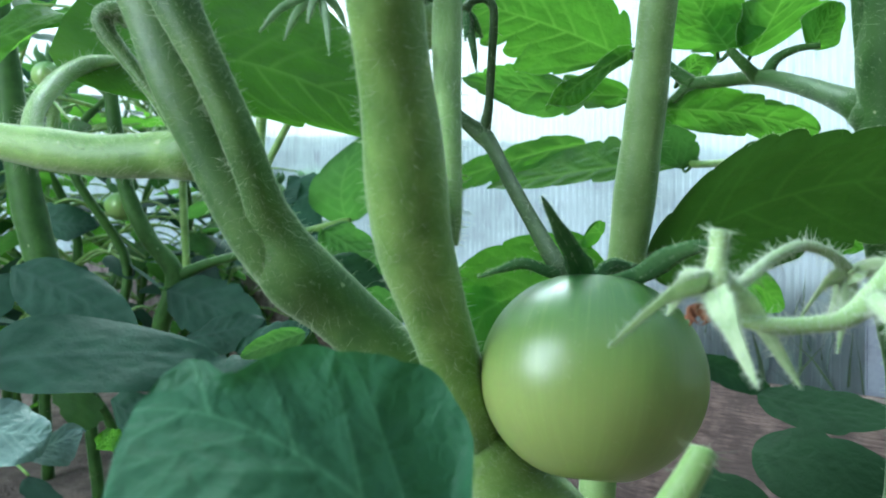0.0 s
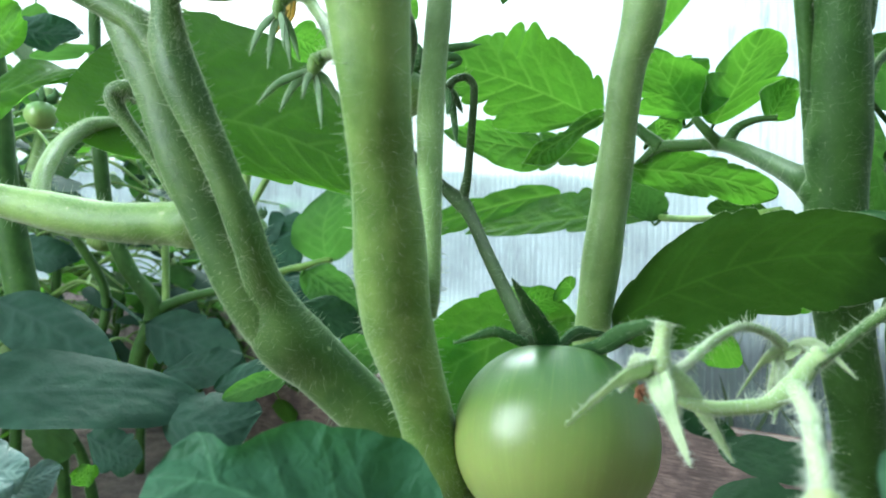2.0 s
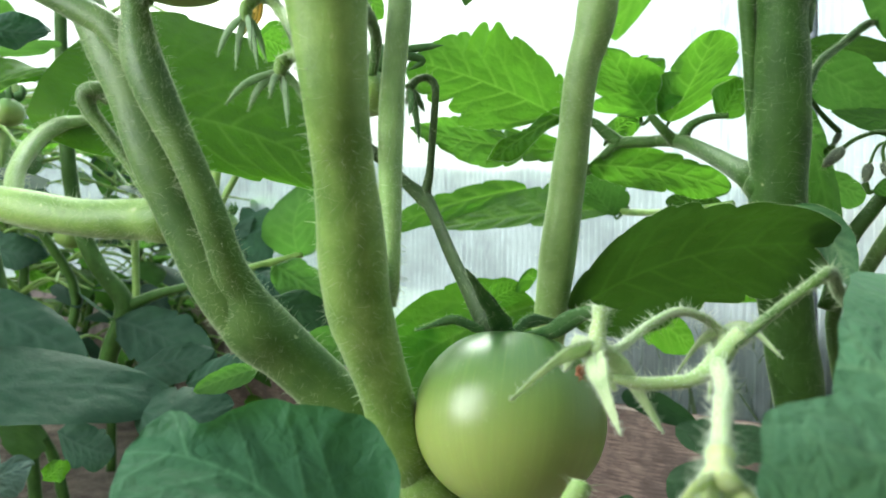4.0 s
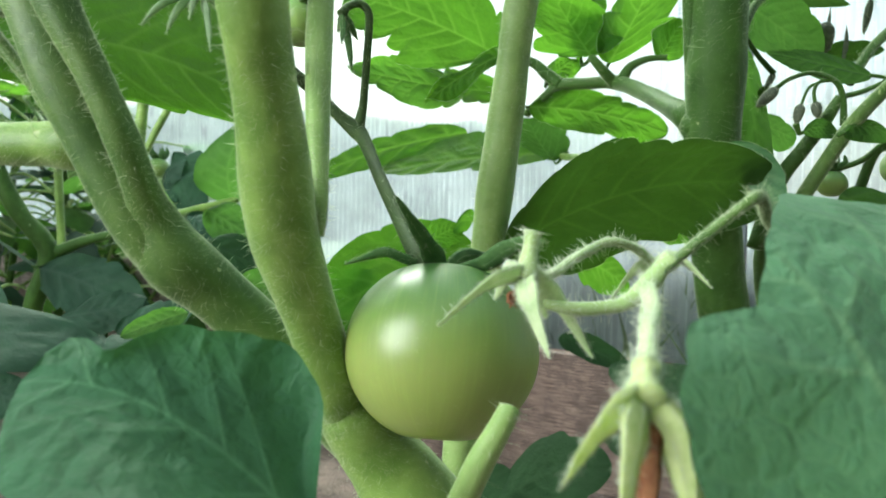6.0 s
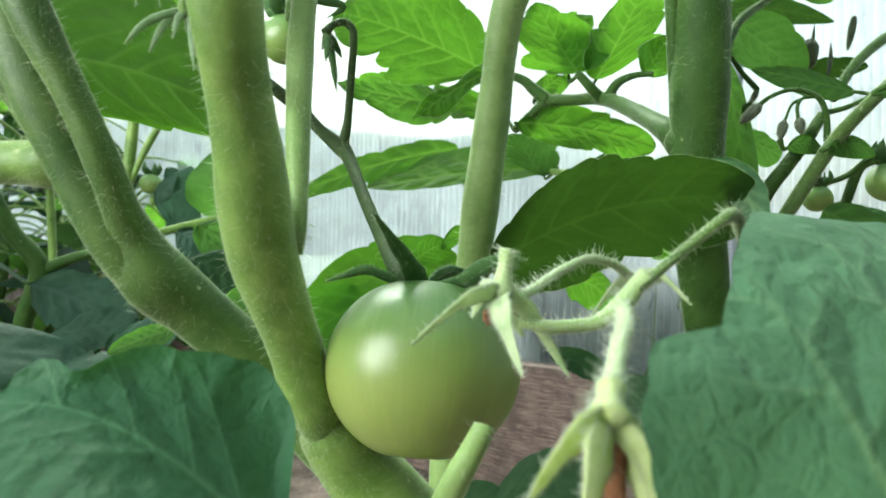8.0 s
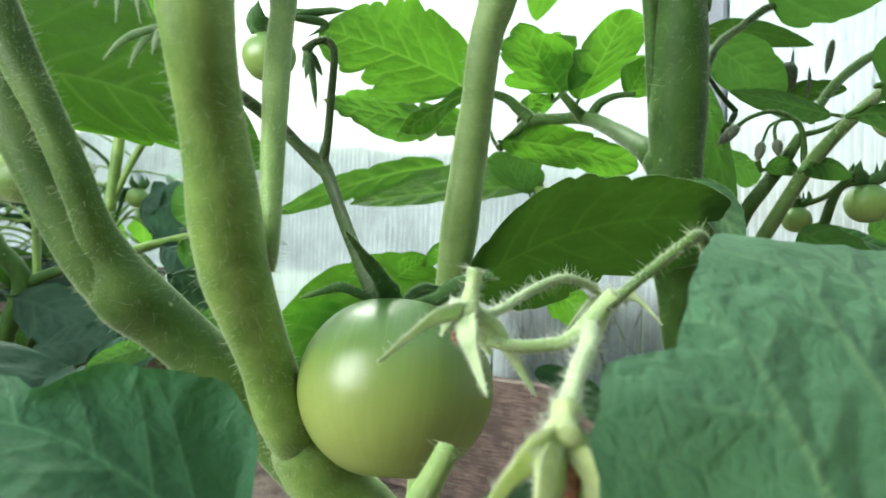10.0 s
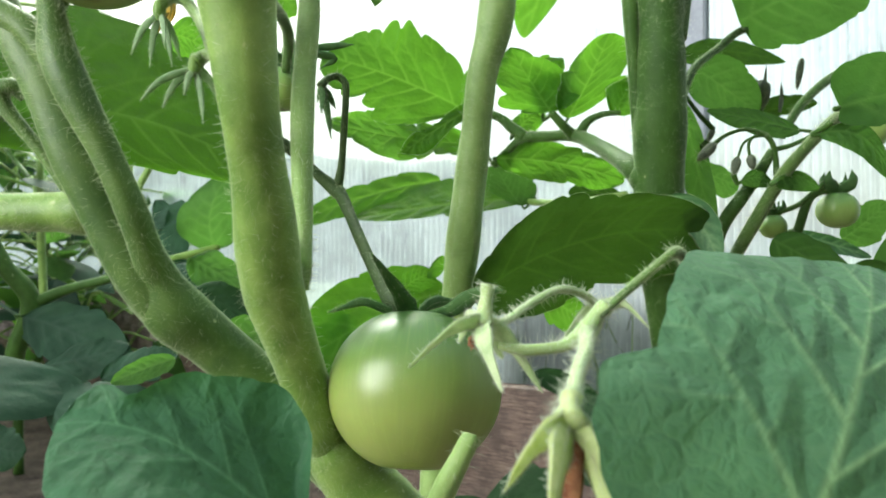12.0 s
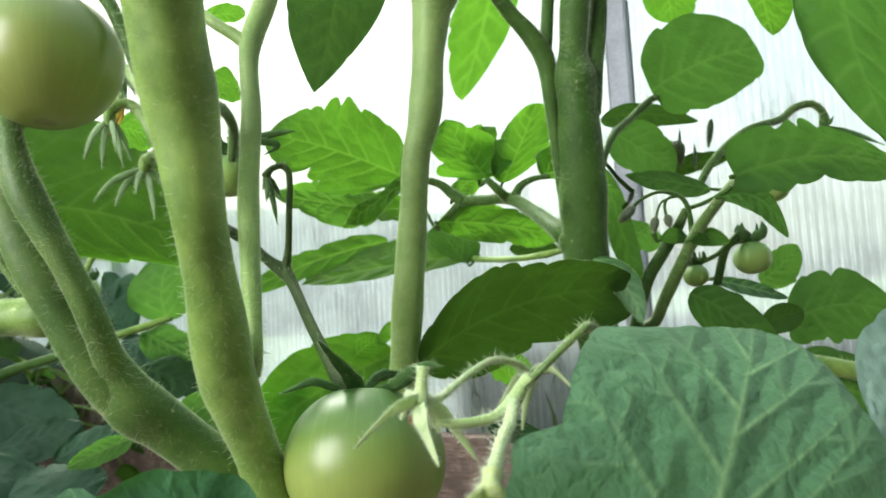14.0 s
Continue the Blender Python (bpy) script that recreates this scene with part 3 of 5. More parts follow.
sheet("wall_north", FOOT - E_WALL * 1.6, E_WALL * 5.2, (0, 0, 1.9), "milky ribbed polycarbonate greenhouse wall, streaked with damp")
sheet("wall_south_1", FOOT - E_WALL * 1.6 + N_WALL * 2.4, E_WALL * 1.56, (0, 0, 1.9), "plain wall of old planks", PLANK)
sheet("wall_south_2", FOOT + E_WALL * 1.21 + N_WALL * 2.4, E_WALL * 2.39, (0, 0, 1.9), "plain wall of old planks beside the open doorway", PLANK)
sheet("wall_west", FOOT + E_WALL * 3.6, N_WALL * 2.4, (0, 0, 1.9), "milky ribbed polycarbonate end wall")
sheet("wall_east", FOOT - E_WALL * 1.6, N_WALL * 2.4, (0, 0, 1.9), "plain end wall of old planks", PLANK)
sheet("roof_sheet", FOOT - E_WALL * 1.6 + (0, 0, 1.9), E_WALL * 5.2, N_WALL * 2.4 + (0, 0, 0.3), "milky polycarbonate greenhouse roof")
box("post", FOOT + N_WALL * 0.035 - E_WALL * 0.060, E_WALL * 0.026, N_WALL * 0.026, (0, 0, 1.9), ZINC)
tagged(bpy.data.objects["post"], "grey galvanised square greenhouse post", "post", kind="structure")
lawn = part("lawn", [FOOT + E_WALL * 60 + (0, 0, 0.01), FOOT - E_WALL * 60 + (0, 0, 0.01), FOOT - E_WALL * 60 - N_WALL * 120 + (0, 0, 0.01), FOOT + E_WALL * 60 - N_WALL * 120 + (0, 0, 0.01)], [(0, 1, 2, 3)], GRASS, smooth=False)
tagged(lawn, "mown green grass outside the greenhouse", "grass", kind="structure")
# added plank that keeps light off the low part of the sheet
outer = box("outer_board", FOOT - N_WALL * 0.05 - E_WALL * 0.5 + (0, 0, -0.02), E_WALL * 0.78, N_WALL * 0.022, (0, 0, 0.305), PLANK)
tagged(outer, "dark plank added outside to dim the foot of the sheet", "board", kind="structure")


def hedge():
    """A clipped hedge beyond the lawn: a long lumpy body with broken twig-sized relief."""
    verts, faces, n, m = [], [], 240, 22
    o, far = FOOT - N_WALL * 7.0 + E_WALL * 1.8, E_WALL * 22
    for i in range(n + 1):
        for j in range(m + 1):
            a = math.pi * j / m
            p = o + far * (i / n) + N_WALL * math.cos(a) * 0.6 + np.array((0, 0, (1.15 + 2.2 * (i / n) ** 0.8) * math.sin(a) ** 0.5))
            bump = 0.06 * noise.noise(Vector(p) * 0.9) + 0.04 * noise.noise(Vector(p) * 3.1) + 0.03 * noise.noise(Vector(p) * 9)
            verts.append(p + np.array((0, 0, bump)) + N_WALL * bump)
    for i in range(n):
        for j in range(m):
            a = i * (m + 1) + j
            faces.append((a, a + 1, a + m + 2, a + m + 1))
    tagged(part("hedge", verts, faces, HEDGE, smooth=False), "green hedge seen dimly through the sheet", "hedge", kind="structure")


hedge()


def weeds():
    """Tall grass pressed against the outside of the wall, added thick to shade its foot: thousands of bent tapering
    blades.
    """
    rng = np.random.default_rng(7)
    n = 11000
    root = FOOT + E_WALL * rng.uniform(-0.3, 3.4, n)[:, None] - N_WALL * (0.03 + rng.uniform(0, 1, n)[:, None] ** 2.2 * 0.6)
    tall = rng.uniform(0.10, 0.27, n) * (0.75 + 0.35 * np.sin(root[:, 0] * 5) * np.sin(root[:, 1] * 9))
    lean = rng.normal(0, 0.05, (n, 3)) * (1, 1, 0)
    turn = rng.uniform(0, math.pi, n)
    wide = np.stack([np.cos(turn), np.sin(turn), 0 * turn], 1) * rng.uniform(0.0015, 0.005, n)[:, None]
    up = np.array((0, 0, 1.0))
    rows = []
    for h, w in ((0.0, 1.0), (0.45, 0.85), (0.8, 0.5), (1.0, 0.05)):
        c = root + lean * (h * h) + up * (tall * h)[:, None]
        rows += [c - wide * w, c + wide * w]
    verts = np.stack(rows, 1).reshape(-1, 3)
    k = np.arange(n)[:, None] * 8
    faces = np.concatenate([k + (0, 1, 3, 2), k + (2, 3, 5, 4), k + (4, 5, 7, 6)])
    tagged(part("tall_grass", verts, faces.tolist(), GRASS, smooth=False), "tall grass added against the outside of the wall to shade its foot", "grass", kind="stuff")


weeds()
edge = box("edge_board", FOOT + N_WALL * 0.10 - E_WALL * 1.4 + (0, 0, -0.02), E_WALL * 4.6, N_WALL * 0.03, (0, 0, 0.16), BOARD)
# added board; its pale colour stands in for sunlit ground behind the plants
upper = box("edge_board", FOOT + N_WALL * 0.102 + E_WALL * 0.9 + (0, 0, 0.143), E_WALL * 2.2, N_WALL * 0.026, (0, 0, 0.12), BOARD_PALE)
tagged(upper, "pale weathered board added above the edge board for the lit ground", "board", kind="structure")
tagged(edge, "weathered brown wooden edge board of the bed", "board", kind="structure")

# ---- the plant with the large green tomato ----
plant = thing("tomato_plant", (0.06, 0.21, 0.0), "tall hairy tomato plant bearing large unripe green tomatoes", "tomato plant", "tomato plants")
tube("stem_base", [(0.066, 0.21, -0.02, 0.013), (0.062, 0.212, 0.08, 0.0125), (0.0483, 0.205, 0.1857, 0.01454), (0.0313, 0.203, 0.2169, 0.01442), (0.0198, 0.199, 0.2325, 0.01165), (0.0126, 0.194, 0.2428, 0.00936), (0.0105, 0.192, 0.2465, 0.00766), (0.0091, 0.191, 0.2491, 0.00443)], STEM, plant, "swollen base of the stem below a node", 24, 60, 0.0014)
tube("main_stem", [(0.0116, 0.193, 0.2428, 0.00537), (0.0095, 0.191, 0.2484, 0.00708), (0.0061, 0.187, 0.2586, 0.00797), (0.0024, 0.181, 0.2735, 0.00805), (-0.0023, 0.172, 0.2893, 0.00839), (-0.0054, 0.165, 0.3007, 0.00952), (-0.0068, 0.157, 0.3126, 0.00983), (-0.0076, 0.148, 0.3276, 0.00884), (-0.009, 0.14, 0.3423, 0.00807), (-0.0101, 0.132, 0.3555, 0.00778), (-0.0129, 0.127, 0.3837, 0.01022), (-0.0148, 0.12, 0.3997, 0.01072), (-0.016, 0.112, 0.4206, 0.01146), (-0.0155, 0.1, 0.439, 0.01027)], STEM, plant, "thick pale green hairy main stem", 24, 130)
tube("side_stem", [(0.0285, 0.203, 0.2185, 0.00947), (0.0025, 0.203, 0.2457, 0.00808), (-0.0112, 0.199, 0.265, 0.00848), (-0.0294, 0.193, 0.2839, 0.00947), (-0.0402, 0.187, 0.2947, 0.01015), (-0.0449, 0.1820, 0.3065, 0.00744), (-0.0464, 0.1750, 0.3156, 0.00517), (-0.0496, 0.1690, 0.3285, 0.00466), (-0.0555, 0.1660, 0.3439, 0.00457), (-0.0609, 0.1650, 0.3551, 0.00489), (-0.0667, 0.1650, 0.3676, 0.00557), (-0.0702, 0.1670, 0.3765, 0.00544), (-0.0724, 0.1700, 0.3860, 0.00409), (-0.0754, 0.176, 0.3954, 0.0037), (-0.0723, 0.177, 0.3975, 0.00349), (-0.073, 0.18, 0.4266, 0.00336), (-0.0711, 0.18, 0.4637, 0.00341)], STEM_SIDE, plant, "green side stem with a swollen fork", 22, 110)
tube("side_stem", [(-0.0319, 0.192, 0.2814, 0.00347), (-0.0397, 0.188, 0.2908, 0.00623), (-0.0435, 0.186, 0.2959, 0.00803), (-0.0485, 0.184, 0.3038, 0.0085), (-0.0558, 0.182, 0.3177, 0.00839), (-0.0629, 0.18, 0.3339, 0.00829), (-0.0697, 0.179, 0.3491, 0.00804), (-0.077, 0.179, 0.3668, 0.00748), (-0.0847, 0.18, 0.3789, 0.00605), (-0.0934, 0.183, 0.3948, 0.00565), (-0.1056, 0.188, 0.4188, 0.00529)], STEM_SIDE, plant, "", 20, 110)
tube("side_stem", [(-0.063, 0.186, 0.3272, 0.00502), (-0.0687, 0.188, 0.3275, 0.0076), (-0.0786, 0.192, 0.3279, 0.00688), (-0.0967, 0.198, 0.3283, 0.00637), (-0.1139, 0.204, 0.3305, 0.00636), (-0.1349, 0.212, 0.3341, 0.00583), (-0.1571, 0.217, 0.3379, 0.00537), (-0.1981, 0.225, 0.343, 0.00496)], STEM, plant, "pale side stem running level", 18, 110)
tube("side_stem", [(-0.0691, 0.178, 0.3605, 0.00267), (-0.0716, 0.177, 0.3674, 0.00407), (-0.0758, 0.176, 0.3755, 0.00475), (-0.0806, 0.176, 0.3824, 0.00474), (-0.0881, 0.177, 0.3881, 0.00438), (-0.1149, 0.18, 0.402, 0.00401)], STEM_SIDE, plant, "", 16, 80)
tube("leaf_stalk", [(-0.0782, 0.2, 0.3362, 0.00214), (-0.0848, 0.2, 0.3468, 0.00215), (-0.0923, 0.2, 0.3565, 0.00215), (-0.0984, 0.2, 0.3644, 0.00269), (-0.0999, 0.2, 0.3698, 0.00305), (-0.0954, 0.2, 0.3712, 0.00269), (-0.0926, 0.202, 0.3678, 0.00181)], STEM_SIDE, plant, "stubby curled leaf stalk", 14, 120)
tube("leaf_stalk", [(-0.1282, 0.21, 0.3351, 0.00317), (-0.1336, 0.222, 0.3461, 0.00314), (-0.1381, 0.24, 0.3581, 0.00316), (-0.1385, 0.255, 0.3675, 0.00312), (-0.1348, 0.266, 0.3727, 0.00301), (-0.121, 0.29, 0.3776, 0.00251)], STEM_PALE, plant, "curved pale leaf stalk", 14, 90)
tube("side_stem", [(0.0036, 0.166, 0.3023, 0.00124), (0.004, 0.168, 0.3101, 0.00204), (0.0028, 0.175, 0.3247, 0.00323), (0.0021, 0.186, 0.3477, 0.0039), (0.0021, 0.195, 0.3722, 0.00405), (0.0039, 0.205, 0.4053, 0.00413), (0.0035, 0.212, 0.429, 0.00402), (0.0057, 0.217, 0.4431, 0.00483), (0.0114, 0.222, 0.4605, 0.00495), (0.0201, 0.23, 0.4962, 0.00463)], STEM_PALE, plant, "thin pale side stem", 14, 90)
tube("leaf_stalk", [(0.0048, 0.214, 0.4358, 0.0031), (-0.002, 0.217, 0.4424, 0.00288), (-0.0101, 0.22, 0.4484, 0.00241), (-0.0196, 0.225, 0.4581, 0.0022)], STEM_PALE, plant, "", 12, 60)

fruit(plant, (0.0407, 0.1825, 0.2668), 0.0300, 0.935, label="large glossy unripe green tomato", lobes=0.006, stem_axis=(0.10, 0.30, 1))
tube("fruit_stalk", [(0.0375, 0.187, 0.2905, 0.0031), (0.0345, 0.190, 0.2945, 0.0027), (0.0330, 0.193, 0.2968, 0.0026), (0.0289, 0.208, 0.3068, 0.00245), (0.0237, 0.226, 0.3200, 0.0024), (0.0175, 0.253, 0.3380, 0.0028), (0.0140, 0.26, 0.3433, 0.0035), (0.0061, 0.262, 0.35, 0.00253), (-0.003, 0.262, 0.3588, 0.00252), (-0.0141, 0.23, 0.3636, 0.00223), (-0.0106, 0.16, 0.3525, 0.00177)], STALK, plant, "dark green fruit stalk with a knuckle", 16, 8, 0.0019)
tube("fruit_stalk", [(0.0146, 0.26, 0.342, 0.00276), (0.0162, 0.26, 0.35, 0.00207), (0.017, 0.26, 0.3557, 0.00172), (0.018, 0.26, 0.3717, 0.0016), (0.0188, 0.26, 0.3854, 0.0016), (0.0183, 0.26, 0.3917, 0.0016), (0.0149, 0.26, 0.3944, 0.0016), (0.0104, 0.258, 0.3925, 0.00147), (0.0076, 0.256, 0.3886, 0.00202)], STALK, plant, "hooked flower stalk", 14, 22, 0.0019)
for pts, w, root in (
    ([(0.0375, 0.187, 0.2912), (0.0294, 0.188, 0.2947), (0.0231, 0.189, 0.2967), (0.0168, 0.191, 0.2949), (0.0105, 0.193, 0.2928)], 0.0034, 0.75),
    ([(0.0402, 0.186, 0.2908), (0.0364, 0.181, 0.298), (0.0303, 0.170, 0.3061), (0.0242, 0.156, 0.3138)], 0.0050, 1.5),
    ([(0.0452, 0.186, 0.2905), (0.0526, 0.176, 0.2942), (0.0582, 0.17, 0.2991), (0.0636, 0.165, 0.3016), (0.0682, 0.162, 0.3015)], 0.0056, 0.8),
    ([(0.0435, 0.194, 0.2912), (0.0500, 0.203, 0.2950), (0.057, 0.212, 0.2952), (0.066, 0.22, 0.2940)], 0.0050, 0.8),
):
    sepal(plant, pts, w, SEPAL, label="dark green sepal curling off the tomato", fuzz=plant, root=root)


# withered flowers in front of the tomato
tube("flower_stalk", [(0.057, 0.125, 0.2885, 0.00107), (0.063, 0.122, 0.2877, 0.0015), (0.069, 0.122, 0.2879, 0.0015), (0.075, 0.122, 0.2889, 0.0017), (0.0803, 0.122, 0.2926, 0.0024), (0.0838, 0.1218, 0.2972, 0.0020), (0.0862, 0.1215, 0.2994, 0.0022), (0.0868, 0.1214, 0.3000, 0.0010)], FLOWER_STALK, plant, "pale hairy flower stalk", 14, 80, 0.0020, pale=True)
tube("flower_stalk", [(0.0815, 0.1215, 0.2945, 0.0012), (0.092, 0.119, 0.3042, 0.00118), (0.1017, 0.116, 0.3128, 0.00122), (0.1075, 0.121, 0.3135, 0.0014), (0.1185, 0.133, 0.3070, 0.00166), (0.1459, 0.15, 0.2947, 0.00189), (0.1805, 0.17, 0.265, 0.00213)], STEM_SIDE, plant, "shaded green flower stalk", 14, 60, 0.0018)
tube("flower_stalk", [(0.0555, 0.126, 0.2937, 0.0013), (0.0622, 0.135, 0.2949, 0.00105), (0.0739, 0.15, 0.2987, 0.00115), (0.0864, 0.162, 0.3020, 0.00118), (0.0969, 0.168, 0.2998, 0.00118), (0.1036, 0.172, 0.2952, 0.0016)], FLOWER_STALK, plant, "", 12, 80, 0.0020, pale=True)
tube("flower_stalk", [(0.0803, 0.121, 0.2925, 0.0018), (0.0722, 0.1, 0.2905, 0.0016), (0.065, 0.085, 0.2885, 0.0015), (0.0582, 0.07, 0.2852, 0.0016), (0.0560, 0.066, 0.2822, 0.0016)], FLOWER_STALK, plant, "", 14, 80, 0.0020, pale=True)


def flower(centre, top, sepals, width, body, material=SEPAL_PALE, label="", stalk_mat=FLOWER_STALK, cup=0.2):
    """A spent flower: a short neck, a knobbly receptacle and long pointed sepals."""
    c, t = np.array(centre), np.array(top)
    neck = tube("flower", [(*t, body * 0.5), (*(t * 0.93 + c * 0.07), body * 0.72), (*(t * 0.6 + c * 0.4), body * 0.62), (*(t * 0.2 + c * 0.8), body * 0.85), (*c, body), (*(c + (c - t) * 0.18), body * 0.5)], stalk_mat, plant, label, 12, 160, 0.0019, lumpy=0.07, pale=True)
    for tip, bend in sepals:
        tip = np.array(tip)
        m = (c + tip) / 2 + np.array(bend)
        sepal(neck, [c, c * 0.6 + m * 0.4 + np.array(bend) * 0.3, m, tip], width, material, cup=cup, fuzz=plant, pale=True)
    return neck


fl = flower((0.052, 0.123, 0.2951), (0.0539, 0.125, 0.3052), [((0.0311, 0.115, 0.2849), (0, -0.002, 0.003)), ((0.0534, 0.107, 0.2792), (-0.002, -0.003, 0.002)), ((0.0692, 0.125, 0.2754), (0, 0, 0.003)), ((0.0591, 0.13, 0.2842), (0, 0, 0)), ((0.0484, 0.14, 0.2875), (0, 0.003, 0.003))], 0.0050, 0.0027, label="spent pale green flower with long hairy sepals")
for k in range(8):
    a = k * 0.85
    knot = np.array((0.0520, 0.131, 0.2888))
    sepal(fl, [tuple(knot + (0, 0, 0.002)), tuple(knot + 0.0020 * np.array((math.cos(a), math.sin(a), 0.5 * math.sin(2 * a)))), tuple(knot + 0.0018 * np.array((math.cos(a + 1.3), math.sin(a + 1.3), -0.9 + 0.5 * math.sin(3 * a))))], 0.0015, WITHERED, "petal", "brown withered petal")
flower((0.1047, 0.172, 0.2937), (0.1031, 0.172, 0.296), [((0.0865, 0.165, 0.2821), (0, 0, 0.004)), ((0.0971, 0.165, 0.2756), (0, 0, 0.002)), ((0.1169, 0.16, 0.2888), (0, 0, 0.005)), ((0.1023, 0.18, 0.2806), (0, 0, 0.002))], 0.005, 0.0036, label="spent pale green flower with long hairy sepals")
fl = flower((0.0560, 0.066, 0.2815), (0.058, 0.07, 0.2856), [((0.0410, 0.058, 0.2710), (-0.001, -0.001, 0.0015)), ((0.0490, 0.055, 0.2655), (-0.001, -0.002, 0.001)), ((0.0625, 0.061, 0.2625), (0.0015, 0, 0.001)), ((0.0660, 0.066, 0.2590), (0.0015, 0, 0.001)), ((0.0665, 0.075, 0.2660), (0.001, 0.001, 0.001))], 0.0066, 0.0036, SEPAL_FRESH, label="spent yellow-green flower with spread sepals", stalk_mat=SEPAL_FRESH, cup=0.12)
for k in range(4):
    sepal(fl, [(0.0562, 0.066, 0.2790), (0.0560, 0.064, 0.2735), tuple(np.array((0.0548, 0.061, 0.2625)) + 0.0011 * np.array((math.cos(k * 1.7), math.sin(k * 1.7), 0)))], 0.0046, WITHERED, "petal", "brown withered petal", cup=0.15)
tube("cut_stub", [(0.0316, 0.205, 0.195, 0.0052), (0.030, 0.18, 0.198, 0.0050), (0.0300, 0.145, 0.211, 0.0046), (0.0330, 0.127, 0.228, 0.0042), (0.0368, 0.12, 0.2425, 0.0036), (0.0405, 0.115, 0.2545, 0.0030), (0.0440, 0.113, 0.2622, 0.00245), (0.0462, 0.112, 0.2672, 0.0022), (0.0466, 0.112, 0.2681, 0.0013)], STEM_PALE, plant, "pale cut stub of a side shoot", 16, 14, lumpy=0.06)

# the near leaves
leaf(plant, (0.0052, 0.098, 0.2479), (-0.022, 0.1, 0.271), (-0.048, 0.105, 0.2752), (-0.0180, 0.072, 0.2600), (-0.0190, 0.108, 0.2820), LEAF_NEAR, 0.5, 0.6, 6, 0.035, 0.0007, label="broad matt green leaf seen from above", nu=150, nv=90, wave=0.0010, veins=4, rib=0.0008, shape=[(0, 0.3, 0.35), (0.02, 0.5, 0.88), (0.036, 0.6, 1.27), (0.05, 0.7, 1.62), (0.08, 0.9, 1.80), (0.115, 1.0, 1.91), (0.17, 1.0, 1.97), (0.228, 1.0, 1.94), (0.3, 1.0, 1.81), (0.37, 1.0, 1.63), (0.45, 1.0, 1.47), (0.53, 1.0, 1.31), (0.6, 1.0, 1.11), (0.66, 1.0, 0.82), (0.71, 1.0, 0.56), (0.75, 1.0, 0.50), (0.82, 1.0, 0.64), (0.9, 0.9, 0.66), (0.96, 0.7, 0.5), (1, 0.3, 0.1)])
leaf(plant, (0.0848, 0.05, 0.2453), (0.1156, 0.066, 0.2861), (0.157, 0.112, 0.309), (0.0565, 0.06, 0.292), (0.158, 0.066, 0.2783), LEAF_BLUE, 0.5, 0.42, 9, 0.012, 0.0014, label="large bluish green leaf seen from above", nu=160, nv=110, wave=0.0012, veins=4, rib=0.0015, lean=43, shape=[(0, 0.25, 0.3), (0.1, 0.45, 0.6), (0.2, 0.63, 0.9), (0.3, 0.77, 1.08), (0.4, 0.88, 1.10), (0.5, 0.94, 1.08), (0.535, 0.955, 1.05), (0.555, 0.92, 1.03), (0.58, 0.80, 1.0), (0.645, 0.83, 0.92), (0.72, 0.87, 0.82), (0.8, 0.90, 0.70), (0.9, 0.92, 0.50), (0.96, 0.92, 0.32), (1, 0.90, 0.10)])
leaf(plant, (0.2067, 0.085, 0.3111), (0.1849, 0.08, 0.2998), (0.1643, 0.07, 0.2804), (0.18, 0.09, 0.3102), (0.1921, 0.075, 0.2873), LEAF_PALE, 0.4, 0.6, 4, 0.08, 0.0008, label="folded silvery leaf", nu=40, nv=24)

# leaves behind
leaf(plant, (-0.1348, 0.266, 0.372), (-0.0941, 0.31, 0.3839), (-0.0177, 0.35, 0.3539), (-0.1069, 0.36, 0.4518), (-0.0802, 0.3, 0.3561), LEAF_FULL, 0.42, 0.5, 4, 0.1, 0.0006, label="large leaf lit through from behind", nu=130, nv=90, notch=0.12, hairs=500)
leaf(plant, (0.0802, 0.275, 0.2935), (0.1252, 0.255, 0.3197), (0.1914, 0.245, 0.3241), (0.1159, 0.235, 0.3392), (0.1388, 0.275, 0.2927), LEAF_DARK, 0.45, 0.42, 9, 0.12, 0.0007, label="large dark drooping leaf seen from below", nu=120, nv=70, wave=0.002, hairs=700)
leaf(plant, (0.1685, 0.248, 0.3416), (0.1812, 0.244, 0.3292), (0.1891, 0.24, 0.3076), (0.1779, 0.246, 0.3231), (0.1843, 0.236, 0.3338), LEAF_BLUE, 0.45, 0.6, 5, 0.06, 0.0003, label="curled tip of the drooping leaf", nu=30, nv=16, hairs=200)
leaf(plant, (0.0856, 0.38, 0.2918), (0.0383, 0.36, 0.277), (-0.0209, 0.33, 0.2418), (0.0255, 0.37, 0.302), (0.0528, 0.34, 0.2494), LEAF_FULL, 0.45, 0.6, 6, 0.06, label="green leaf behind the tomato", nu=110, nv=60)
leaf(plant, (0.0561, 0.37, 0.2928), (0.0649, 0.37, 0.2996), (0.0761, 0.375, 0.3027), (0.0598, 0.37, 0.3073), (0.0717, 0.37, 0.2925), LEAF, 0.5, 0.5, 4, 0.1, label="small rounded leaf")

